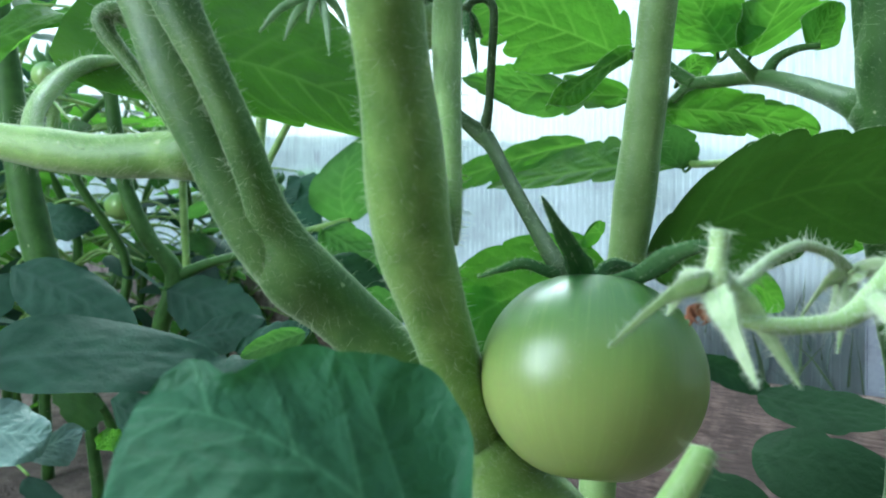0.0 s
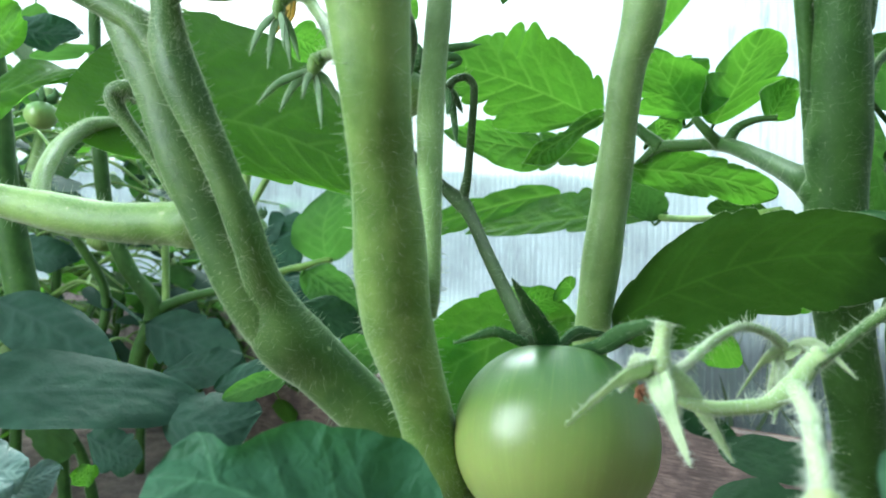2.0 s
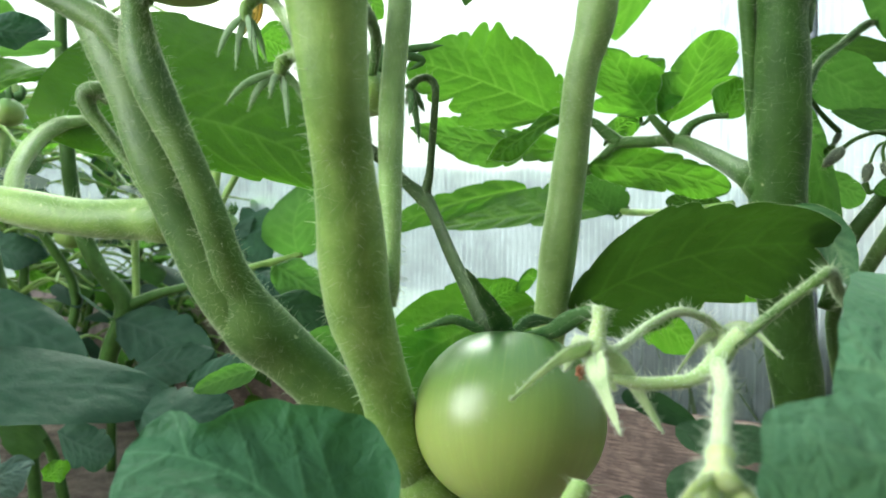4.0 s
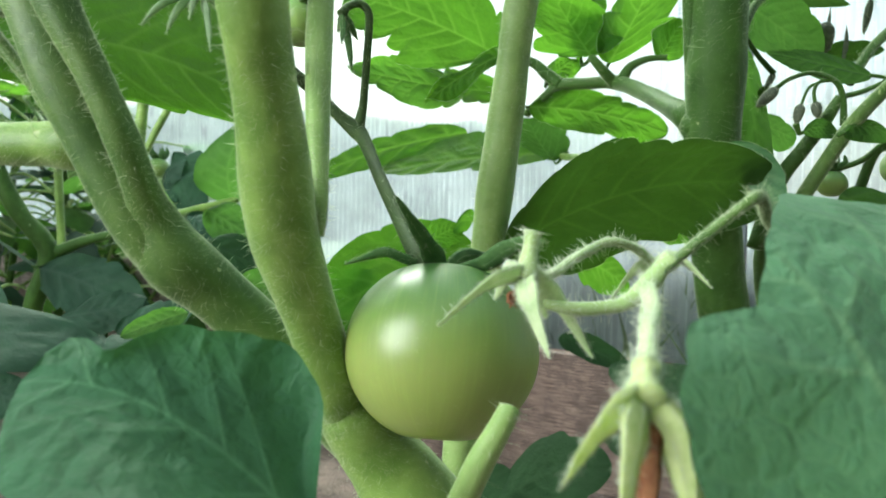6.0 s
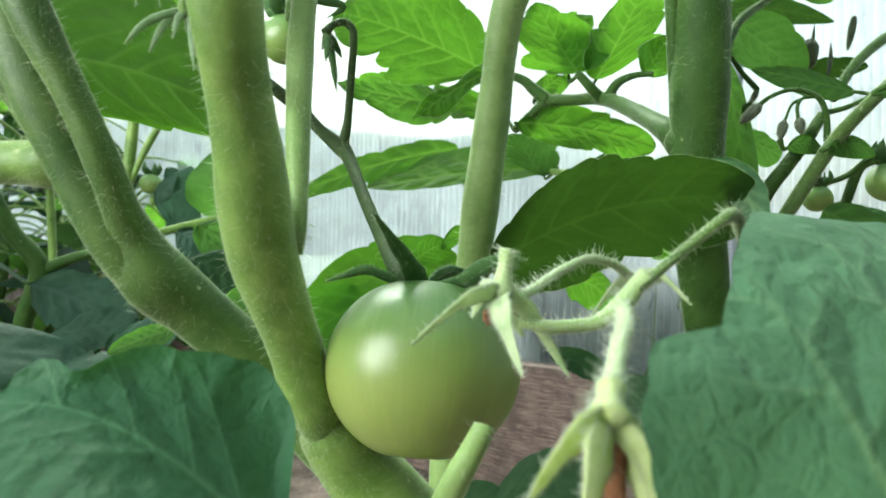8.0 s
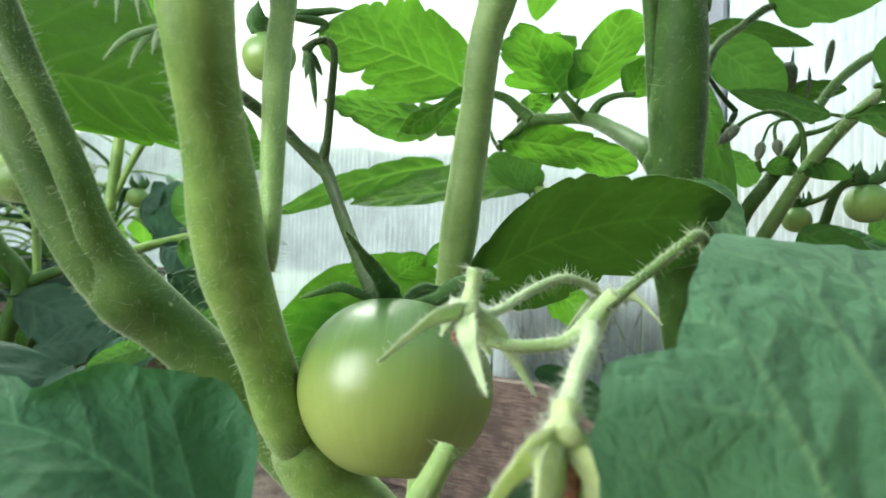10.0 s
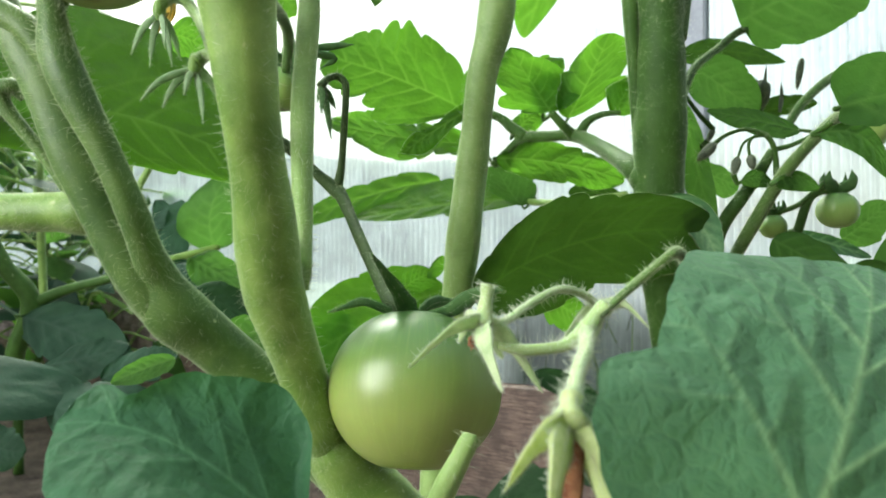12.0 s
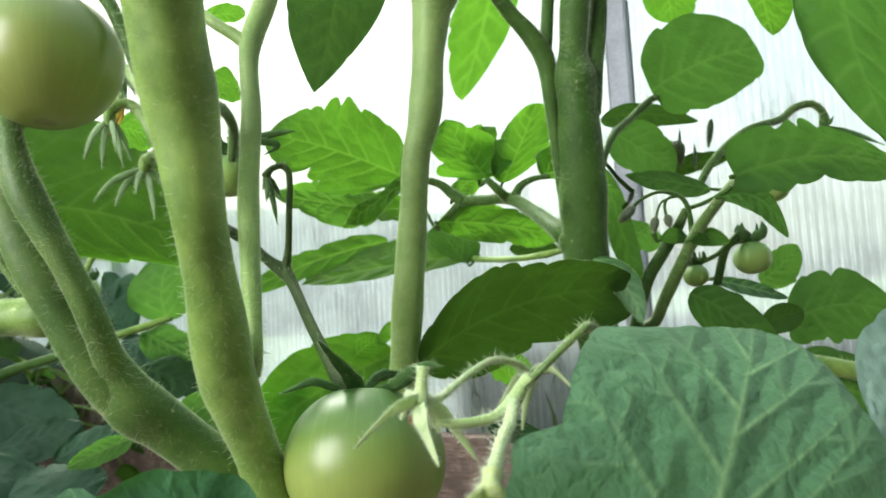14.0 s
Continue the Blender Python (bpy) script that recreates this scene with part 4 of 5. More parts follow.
# ---- the neighbour with the centre and right stems ----
plant_b = thing("tomato_plant", (0.10, 0.29, 0.0), "tomato plant with a straight pale stem", "tomato plant", "tomato plants")
tube("main_stem", [(0.082, 0.30, -0.02, 0.008), (0.082, 0.298, 0.08, 0.008), (0.0645, 0.295, 0.1776, 0.00774), (0.0708, 0.29, 0.2483, 0.00759), (0.0734, 0.283, 0.2855, 0.00766), (0.0761, 0.276, 0.3234, 0.00797), (0.0806, 0.272, 0.3673, 0.0076), (0.0841, 0.27, 0.4009, 0.00705), (0.0899, 0.27, 0.4235, 0.0083), (0.0937, 0.27, 0.457, 0.00867), (0.0966, 0.269, 0.4782, 0.0108), (0.0981, 0.268, 0.4871, 0.01381), (0.0998, 0.266, 0.5018, 0.00989), (0.1022, 0.26, 0.5483, 0.00895)], STEM_PALE, plant_b, "straight pale green hairy stem", 20, 110)
plant_c = thing("tomato_plant", (0.19, 0.29, 0.0), "sturdy tomato plant with a thick dark stem", "tomato plant", "tomato plants")
tube("main_stem", [(0.19, 0.29, -0.02, 0.0115), (0.19, 0.29, 0.08, 0.011), (0.1956, 0.288, 0.2254, 0.01122), (0.1873, 0.285, 0.2859, 0.01156), (0.1801, 0.281, 0.3257, 0.0124), (0.179, 0.279, 0.3595, 0.0128), (0.1788, 0.277, 0.3952, 0.01293), (0.1785, 0.276, 0.4252, 0.0118), (0.1786, 0.276, 0.440, 0.0124), (0.1781, 0.276, 0.449, 0.0114), (0.1778, 0.275, 0.4593, 0.0078), (0.1799, 0.274, 0.4799, 0.00797), (0.1827, 0.272, 0.5087, 0.00767), (0.1871, 0.27, 0.5546, 0.00739)], STEM_DARK, plant_c, "thick dark green stem with a knuckle", 22, 80)
tube("side_stem", [(0.1847, 0.276, 0.4252, 0.00795), (0.1894, 0.277, 0.4484, 0.00642), (0.195, 0.279, 0.4724, 0.00552), (0.2, 0.28, 0.5067, 0.00526), (0.2067, 0.28, 0.5621, 0.005)], STEM_DARK, plant_c, "", 14, 60)
tube("side_stem", [(0.1708, 0.284, 0.3562, 0.00222), (0.1678, 0.282, 0.3945, 0.00318), (0.1649, 0.28, 0.4295, 0.00381), (0.163, 0.279, 0.4552, 0.00541), (0.155, 0.278, 0.4693, 0.00507), (0.1423, 0.277, 0.4832, 0.00441), (0.1298, 0.275, 0.5012, 0.00406), (0.1115, 0.27, 0.5361, 0.00368)], STEM_DARK, plant_c, "", 14, 60)
tube("side_stem", [(0.163, 0.279, 0.4552, 0.00318), (0.1663, 0.281, 0.4791, 0.00354), (0.171, 0.283, 0.5136, 0.00359)], STEM_DARK, plant_c, "", 12, 50)
tube("leaf_stalk", [(0.1818, 0.281, 0.3452, 0.00659), (0.175, 0.281, 0.3513, 0.00945), (0.1723, 0.286, 0.3558, 0.00772), (0.1698, 0.295, 0.3616, 0.00573), (0.1727, 0.34, 0.3779, 0.00447), (0.1776, 0.4, 0.3958, 0.00462), (0.1659, 0.42, 0.3984, 0.00389), (0.1512, 0.435, 0.3993, 0.00381), (0.141, 0.44, 0.3907, 0.00307), (0.1318, 0.45, 0.3812, 0.00274)], STEM_DARK, plant_c, "pale green leaf stalk with side shoots", 16, 60)
for pts in (
    [(0.1512, 0.435, 0.3996, 0.00457), (0.1427, 0.44, 0.4079, 0.00384), (0.134, 0.445, 0.4162, 0.00309), (0.1133, 0.45, 0.4222, 0.00233)],
    [(0.1765, 0.4, 0.395, 0.00427), (0.1671, 0.395, 0.4014, 0.00316), (0.159, 0.395, 0.4097, 0.00245)],
    [(0.1774, 0.39, 0.3956, 0.00348), (0.1826, 0.39, 0.4037, 0.00279), (0.1913, 0.385, 0.4078, 0.00207), (0.2017, 0.38, 0.4081, 0.00154)],
):
    tube("leaf_stalk", pts, STEM_DARK, plant_c, "", 10, 40)
def back_leaflet(b, m, t, l, r, peak, blunt, teeth, depth):
    """A toothed leaflet on the long leaf stalk."""
    leaf(plant_c, b, m, t, l, r, LEAF, peak, blunt, teeth, depth, 0.0006, wave=0.004, hairs=260, nu=130, nv=70, label="bright green toothed leaflet lit through from behind")


back_leaflet((0.1152, 0.45, 0.4196), (0.0654, 0.45, 0.4413), (0.0068, 0.46, 0.4597), (0.081, 0.455, 0.4799), (0.0443, 0.445, 0.4131), 0.42, 0.55, 8, 0.26)
back_leaflet((0.1189, 0.46, 0.3983), (0.0685, 0.49, 0.407), (0.0081, 0.52, 0.4242), (0.0652, 0.5, 0.4258), (0.0674, 0.48, 0.3887), 0.42, 0.55, 8, 0.2)
back_leaflet((0.1104, 0.42, 0.4172), (0.0829, 0.415, 0.4001), (0.0571, 0.41, 0.3802), (0.0817, 0.42, 0.4061), (0.0859, 0.41, 0.3916), 0.45, 0.7, 0, 0.1)
back_leaflet((0.1604, 0.4, 0.4112), (0.1502, 0.405, 0.4284), (0.134, 0.41, 0.4566), (0.1244, 0.405, 0.422), (0.1768, 0.4, 0.4317), 0.45, 0.5, 4, 0.28)
back_leaflet((0.1723, 0.4, 0.4076), (0.1851, 0.395, 0.4326), (0.1979, 0.39, 0.4635), (0.168, 0.4, 0.4354), (0.2114, 0.39, 0.4378), 0.45, 0.55, 4, 0.2)
back_leaflet((0.1574, 0.41, 0.4121), (0.1552, 0.415, 0.4389), (0.1652, 0.42, 0.4546), (0.1451, 0.415, 0.4426), (0.1739, 0.415, 0.4454), 0.5, 0.5, 3, 0.2)
back_leaflet((0.1987, 0.385, 0.4077), (0.2028, 0.38, 0.418), (0.2088, 0.375, 0.43), (0.1931, 0.38, 0.4234), (0.2126, 0.38, 0.4126), 0.5, 0.5, 3, 0.1)
back_leaflet((0.1316, 0.44, 0.3848), (0.1732, 0.43, 0.3809), (0.2214, 0.42, 0.3676), (0.1778, 0.43, 0.3957), (0.1714, 0.425, 0.3648), 0.45, 0.55, 7, 0.14)
back_leaflet((0.1471, 0.45, 0.4033), (0.1596, 0.455, 0.4172), (0.1722, 0.46, 0.4228), (0.1508, 0.455, 0.4192), (0.1661, 0.455, 0.4087), 0.5, 0.5, 0, 0.1)
tube("leaf_stalk", [(0.214, 0.4, 0.3563, 0.00234), (0.1968, 0.45, 0.3547, 0.00256), (0.1896, 0.55, 0.3622, 0.00303), (0.1767, 0.56, 0.3692, 0.00256)], STEM, plant_c, "", 10)
leaf(plant_c, (0.1923, 0.55, 0.3657), (0.1229, 0.58, 0.3632), (0.0308, 0.62, 0.3493), (0.1375, 0.6, 0.3901), (0.1107, 0.57, 0.3486), LEAF, 0.45, 0.7, 8, 0.2, 0.0006, label="narrow green leaflet")
leaf(plant_c, (0.1818, 0.55, 0.3581), (0.1703, 0.555, 0.3738), (0.1614, 0.56, 0.3947), (0.1471, 0.555, 0.3788), (0.1941, 0.555, 0.384), LEAF_MID, 0.45, 0.5, 3, 0.12, label="folded dark leaflet")
leaf(plant_c, (0.1186, 0.62, 0.3885), (0.0472, 0.62, 0.372), (-0.0375, 0.62, 0.3376), (0.0533, 0.63, 0.3894), (0.0413, 0.61, 0.3551), LEAF, 0.45, 0.6, 8, 0.2, 0.0006, label="green leaflet")
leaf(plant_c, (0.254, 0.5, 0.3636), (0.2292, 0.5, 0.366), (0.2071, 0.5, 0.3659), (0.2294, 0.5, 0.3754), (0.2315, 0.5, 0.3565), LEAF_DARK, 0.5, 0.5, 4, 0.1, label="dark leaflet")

# ---- the small plant by the post: buds, small fruit, thin stems ----
plant_d = thing("tomato_plant", (0.27, 0.31, 0.0), "young tomato plant with buds and small green tomatoes", "tomato plant", "tomato plants")
tube("main_stem", [(0.27, 0.31, -0.02, 0.005), (0.262, 0.31, 0.12, 0.005), (0.225, 0.31, 0.2775, 0.0037), (0.2343, 0.305, 0.3077, 0.0037), (0.2432, 0.29, 0.3373, 0.0036), (0.2456, 0.27, 0.3584, 0.0032), (0.2446, 0.24, 0.3744, 0.0027), (0.2267, 0.2, 0.3765, 0.0021)], STEM_SIDE, plant_d, "thin green stem", 12, 60)
tube("side_stem", [(0.2138, 0.3, 0.2957, 0.0037), (0.2259, 0.3, 0.3285, 0.0037), (0.2346, 0.295, 0.3447, 0.0035), (0.2413, 0.29, 0.3568, 0.00335), (0.247, 0.285, 0.3701, 0.00233)], STEM_DARK, plant_d, "", 12, 60)
tube("side_stem", [(0.278, 0.33, 0.2754, 0.00294), (0.2827, 0.33, 0.2934, 0.00277), (0.2934, 0.33, 0.3262, 0.0028), (0.2999, 0.327, 0.3481, 0.00261), (0.3103, 0.326, 0.3533, 0.00187)], STEM_DARK, plant_d, "", 10, 50)
tube("bud_stalk", [(0.2494, 0.285, 0.3567, 0.00182), (0.2468, 0.283, 0.3699, 0.00155), (0.2414, 0.282, 0.3772, 0.00129), (0.2291, 0.281, 0.38, 0.00102), (0.2175, 0.28, 0.3768, 0.00101), (0.2092, 0.28, 0.3712, 0.00101)], STEM_DARK, plant_d, "arching bud stalk", 10, 30, 0.0012)
tube("bud_stalk", [(0.2403, 0.282, 0.3776, 0.00103), (0.2336, 0.282, 0.3761, 0.00090), (0.2311, 0.282, 0.3718, 0.00090), (0.2319, 0.282, 0.3655, 0.00090)], STEM_DARK, plant_d, "", 8)
tube("bud_stalk", [(0.2336, 0.282, 0.3761, 0.00090), (0.2294, 0.284, 0.3732, 0.00077), (0.2258, 0.284, 0.3647, 0.00076)], STEM_DARK, plant_d, "", 8)
for a, b, r in (((0.2107, 0.28, 0.3718), (0.2008, 0.28, 0.363), 0.0027), ((0.2321, 0.282, 0.3668), (0.2336, 0.282, 0.3590), 0.0025), ((0.2259, 0.284, 0.3656), (0.2236, 0.284, 0.3563), 0.0023), ((0.291, 0.36, 0.4281), (0.2901, 0.36, 0.4094), 0.0050), ((0.3196, 0.36, 0.4437), (0.3157, 0.36, 0.423), 0.0021), ((0.2214, 0.3, 0.3833), (0.2179, 0.3, 0.3765), 0.0016)):
    bud(plant_d, a, b, r, label="dark furry flower bud")
for a, b in (((0.2895, 0.36, 0.4118), (0.2974, 0.365, 0.4409)), ((0.2861, 0.36, 0.4139), (0.2867, 0.36, 0.4302)), ((0.3034, 0.36, 0.4075), (0.3044, 0.36, 0.428))):
    sepal(plant_d, [a, tuple((np.array(a) + np.array(b)) / 2 + (0.001, 0, 0)), b], 0.003, BUD)
def young_leaflet(b, m, t, l, r, mat, peak, blunt, teeth, depth):
    """A leaflet of the young plant."""
    leaf(plant_d, b, m, t, l, r, mat, peak, blunt, teeth, depth, 0.0004, label="green leaflet of the young plant", nu=56, nv=30, rib=0.001)


young_leaflet((0.2622, 0.34, 0.4579), (0.2907, 0.33, 0.473), (0.3322, 0.32, 0.4823), (0.279, 0.335, 0.5069), (0.3023, 0.325, 0.445), LEAF_MID, 0.42, 0.32, 5, 0.07)
young_leaflet((0.253, 0.4, 0.4545), (0.2806, 0.4, 0.4590), (0.3360, 0.4, 0.4530), (0.2839, 0.4, 0.4680), (0.2788, 0.4, 0.4476), LEAF_DARK, 0.4, 0.7, 4, 0.08)
young_leaflet((0.241, 0.36, 0.4357), (0.2599, 0.355, 0.4212), (0.2814, 0.35, 0.404), (0.2722, 0.355, 0.4383), (0.2433, 0.35, 0.4066), LEAF_MID, 0.45, 0.5, 3, 0.06)
young_leaflet((0.2675, 0.29, 0.3823), (0.2453, 0.295, 0.3881), (0.2171, 0.3, 0.3937), (0.2489, 0.3, 0.3949), (0.2433, 0.29, 0.3784), LEAF_MID, 0.45, 0.7, 3, 0.06)
young_leaflet((0.2346, 0.232, 0.3689), (0.249, 0.222, 0.3663), (0.2571, 0.214, 0.3458), (0.2512, 0.222, 0.372), (0.245, 0.222, 0.359), LEAF_MID, 0.5, 0.6, 3, 0.08)
young_leaflet((0.2199, 0.2, 0.3743), (0.2474, 0.19, 0.3803), (0.2916, 0.175, 0.37), (0.2383, 0.195, 0.3988), (0.2372, 0.185, 0.3652), LEAF_MID, 0.35, 0.5, 7, 0.28)
young_leaflet((0.2281, 0.285, 0.3525), (0.2371, 0.285, 0.3554), (0.2471, 0.285, 0.3517), (0.2375, 0.285, 0.3597), (0.2377, 0.285, 0.3498), LEAF_MID, 0.5, 0.6, 0, 0.1)
young_leaflet((0.2384, 0.27, 0.3506), (0.2488, 0.27, 0.3544), (0.2634, 0.27, 0.3487), (0.2509, 0.27, 0.3575), (0.248, 0.27, 0.3467), LEAF_MID, 0.5, 0.6, 0, 0.1)
young_leaflet((0.2287, 0.34, 0.3672), (0.2446, 0.34, 0.3621), (0.2615, 0.34, 0.3565), (0.2473, 0.34, 0.3696), (0.2435, 0.34, 0.3497), LEAF_MID, 0.5, 0.5, 3, 0.1)
young_leaflet((0.2225, 0.25, 0.3208), (0.2415, 0.245, 0.3092), (0.2693, 0.24, 0.2868), (0.2511, 0.25, 0.3192), (0.2302, 0.24, 0.2969), LEAF_MID, 0.45, 0.55, 4, 0.1)
young_leaflet((0.328, 0.31, 0.2964), (0.3566, 0.3, 0.3073), (0.401, 0.29, 0.2938), (0.3597, 0.31, 0.3323), (0.3495, 0.295, 0.2847), LEAF_MID, 0.42, 0.45, 6, 0.18)
young_leaflet((0.2946, 0.29, 0.2989), (0.3088, 0.29, 0.3032), (0.3238, 0.29, 0.305), (0.3057, 0.29, 0.3109), (0.3078, 0.285, 0.2938), LEAF_DARK, 0.5, 0.45, 0, 0.1)
young_leaflet((0.3476, 0.36, 0.3245), (0.3652, 0.36, 0.3359), (0.382, 0.36, 0.3496), (0.3567, 0.36, 0.3445), (0.3757, 0.36, 0.3231), LEAF_MID, 0.5, 0.5, 4, 0.14)
young_leaflet((0.3026, 0.35, 0.3284), (0.3286, 0.35, 0.322), (0.3617, 0.35, 0.3122), (0.3314, 0.35, 0.3269), (0.3244, 0.345, 0.3165), LEAF_BLUE, 0.5, 0.6, 4, 0.1)
young_leaflet((0.2041, 0.3, 0.3974), (0.2141, 0.305, 0.3636), (0.229, 0.31, 0.3235), (0.209, 0.31, 0.3539), (0.2246, 0.31, 0.369), LEAF_MID, 0.5, 0.6, 5, 0.06)
young_leaflet((0.2881, 0.38, 0.4075), (0.3167, 0.38, 0.4155), (0.3457, 0.38, 0.4194), (0.3176, 0.38, 0.4241), (0.3185, 0.38, 0.4091), LEAF_DARK, 0.5, 0.6, 3, 0.1)
young_leaflet((0.2801, 0.25, 0.2808), (0.3007, 0.245, 0.2796), (0.3339, 0.24, 0.2622), (0.3096, 0.25, 0.2863), (0.2936, 0.24, 0.2715), LEAF_MID, 0.5, 0.55, 5, 0.12)
young_leaflet((0.2642, 0.22, 0.2675), (0.2874, 0.22, 0.2683), (0.3132, 0.22, 0.2575), (0.2904, 0.22, 0.2793), (0.2857, 0.22, 0.2544), LEAF_MID, 0.5, 0.55, 5, 0.12)
tube("leaf_stalk", [(0.2673, 0.34, 0.454, 0.00192), (0.2608, 0.34, 0.4516, 0.0023), (0.2409, 0.33, 0.4372, 0.00204), (0.2165, 0.31, 0.4204, 0.0021), (0.2005, 0.295, 0.3999, 0.00217), (0.1924, 0.288, 0.3754, 0.00228), (0.1893, 0.284, 0.3523, 0.00225)], STEM_DARK, plant_d, "", 12, 60)
tube("leaf_stalk", [(0.2629, 0.22, 0.2842, 0.0042), (0.2821, 0.22, 0.2799, 0.00453), (0.315, 0.22, 0.2711, 0.00491)], STEM, plant_d, "", 12, 40)
tube("fruit_stalk", [(0.263, 0.3, 0.3806, 0.00244), (0.2844, 0.31, 0.4035, 0.00253), (0.3214, 0.325, 0.4265, 0.00266), (0.3566, 0.335, 0.4369, 0.00276), (0.3706, 0.337, 0.4456, 0.0026), (0.3849, 0.337, 0.4489, 0.00261), (0.3937, 0.337, 0.4432, 0.00262), (0.3949, 0.337, 0.4333, 0.00403)], STEM_DARK, plant_d, "arching stalk", 12, 60)
for tip, m in (((0.417, 0.33, 0.4257), (0.4016, 0.33, 0.4234)), ((0.438, 0.33, 0.4166), (0.4184, 0.335, 0.4261)), ((0.3969, 0.33, 0.4388), (0.3934, 0.33, 0.4331)), ((0.4277, 0.33, 0.4036), (0.4202, 0.335, 0.4212))):
    sepal(plant_d, [(0.3948, 0.337, 0.4325), m, tip], 0.004, SEPAL)


def small_fruit(owner, place, radius, sepals):
    """A small green tomato with its upright dark sepals."""
    f = fruit(owner, place, radius, 0.92, FRUIT_PALE, "small unripe green tomato", 0.03)
    p = np.array(place)
    for k in range(sepals):
        a = 2 * math.pi * k / sepals + 0.4
        o = np.array((math.cos(a), math.sin(a), 0))
        sepal(f, [p + (0, 0, radius * 0.84), p + o * radius * 0.5 + (0, 0, radius * 1.08), p + o * radius * 0.78 + (0, 0, radius * 1.45), p + o * radius * 0.68 + (0, 0, radius * 2.0)], radius * 0.62, SEPAL, root=0.9)
    return f


small_fruit(plant_d, (0.3177, 0.325, 0.3412), 0.0122, 4)
small_fruit(plant_d, (0.2825, 0.337, 0.3315), 0.0082, 5)
small_fruit(plant_d, (0.3240, 0.31, 0.3880), 0.0138, 0)
tube("fruit_stalk", [(0.3196, 0.326, 0.3529, 0.00226), (0.3123, 0.325, 0.3587, 0.00187), (0.3032, 0.325, 0.3534, 0.00168), (0.2939, 0.328, 0.3447, 0.00168), (0.2854, 0.335, 0.34, 0.00151)], STEM_DARK, plant_d, "", 8, 40)

# leaves hanging from above
leaf(plant_c, (0.2202, 0.12, 0.4701), (0.2238, 0.13, 0.4236), (0.2475, 0.135, 0.3697), (0.2093, 0.14, 0.4296), (0.2799, 0.12, 0.4213), LEAF_MID, 0.5, 0.6, 5, 0.1, 0.0012, label="large drooping leaf overhead", nu=110, nv=70, wave=0.003)
leaf(plant_c, (0.1974, 0.14, 0.4582), (0.1966, 0.14, 0.4336), (0.1993, 0.14, 0.4177), (0.188, 0.14, 0.4376), (0.2102, 0.14, 0.4375), LEAF, 0.5, 0.6, 3, 0.08, label="drooping leaf tip")
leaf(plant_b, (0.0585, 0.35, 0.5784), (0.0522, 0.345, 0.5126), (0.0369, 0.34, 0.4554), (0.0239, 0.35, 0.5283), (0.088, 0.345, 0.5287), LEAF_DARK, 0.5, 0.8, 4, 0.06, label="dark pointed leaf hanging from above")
leaf(plant_c, (0.314, 0.74, 0.8046), (0.2773, 0.74, 0.6841), (0.2378, 0.74, 0.5695), (0.2315, 0.74, 0.6753), (0.3262, 0.74, 0.708), LEAF, 0.5, 0.7, 6, 0.12, label="bright pointed leaf hanging from above")
leaf(plant_c, (0.3858, 0.5, 0.6641), (0.3824, 0.5, 0.6136), (0.3836, 0.5, 0.5749), (0.3511, 0.5, 0.6068), (0.4139, 0.5, 0.6093), LEAF, 0.5, 0.5, 4, 0.1, label="leaf hanging from above")
tube("leaf_stalk", [(0.1362, 0.277, 0.4894, 0.00251), (0.222, 0.5, 0.6331, 0.00255), (0.314, 0.74, 0.8046, 0.00326)], STEM, plant_c, "", 8)

tube("leaf_stalk", [(0.2201, 0.12, 0.469, 0.00185), (0.2289, 0.17, 0.5308, 0.00225), (0.2144, 0.22, 0.5683, 0.00259), (0.1874, 0.27, 0.5539, 0.00321)], STEM_DARK, plant_c, "", 10)
tube("leaf_stalk", [(0.1974, 0.14, 0.4577, 0.00108), (0.2213, 0.17, 0.5118, 0.00148), (0.2142, 0.22, 0.5653, 0.00202)], STEM_DARK, plant_c, "", 8)
tube("leaf_stalk", [(0.0585, 0.35, 0.5777, 0.00217), (0.0708, 0.32, 0.5977, 0.0024), (0.1018, 0.26, 0.5467, 0.00238)], STEM, plant_b, "", 8)
tube("leaf_stalk", [(0.3857, 0.5, 0.663, 0.00271), (0.3176, 0.4, 0.6623, 0.00271), (0.2059, 0.28, 0.5614, 0.00233)], STEM_DARK, plant_c, "", 8)

# ---- upper fruit and flowers of the main plant ----
fruit(plant, (-0.0596, 0.165, 0.4118), 0.0237, 0.96, FRUIT_YELLOW, label="unripe green tomato hanging above")
tube("fruit_stalk", [(-0.0528, 0.165, 0.4389, 0.00229), (-0.0412, 0.16, 0.4332, 0.00226), (-0.0343, 0.155, 0.4197, 0.00222), (-0.0294, 0.15, 0.4067, 0.00236), (-0.0246, 0.145, 0.395, 0.00248)], STEM_DARK, plant, "dark fruit stalk", 12, 70)
tube("flower_stalk", [(-0.0217, 0.16, 0.3698, 0.00188), (-0.0321, 0.2, 0.3928, 0.00197), (-0.0421, 0.235, 0.4111, 0.00196), (-0.0474, 0.24, 0.418, 0.00199), (-0.0527, 0.24, 0.419, 0.00211), (-0.0567, 0.24, 0.416, 0.00271)], STEM, plant, "hooked flower stalk", 12, 90)
tube("flower_stalk", [(-0.0186, 0.18, 0.3775, 0.00184), (-0.03, 0.22, 0.3913, 0.00211), (-0.0387, 0.24, 0.396, 0.00224), (-0.0428, 0.24, 0.3928, 0.00322)], STEM, plant, "hooked flower stalk", 12, 90)
tube("flower_stalk", [(-0.0344, 0.2, 0.4084, 0.00153), (-0.0471, 0.24, 0.4302, 0.00175), (-0.0529, 0.25, 0.4387, 0.00205), (-0.055, 0.25, 0.4334, 0.00179), (-0.0527, 0.24, 0.42, 0.00149)], STEM, plant, "", 10, 90)


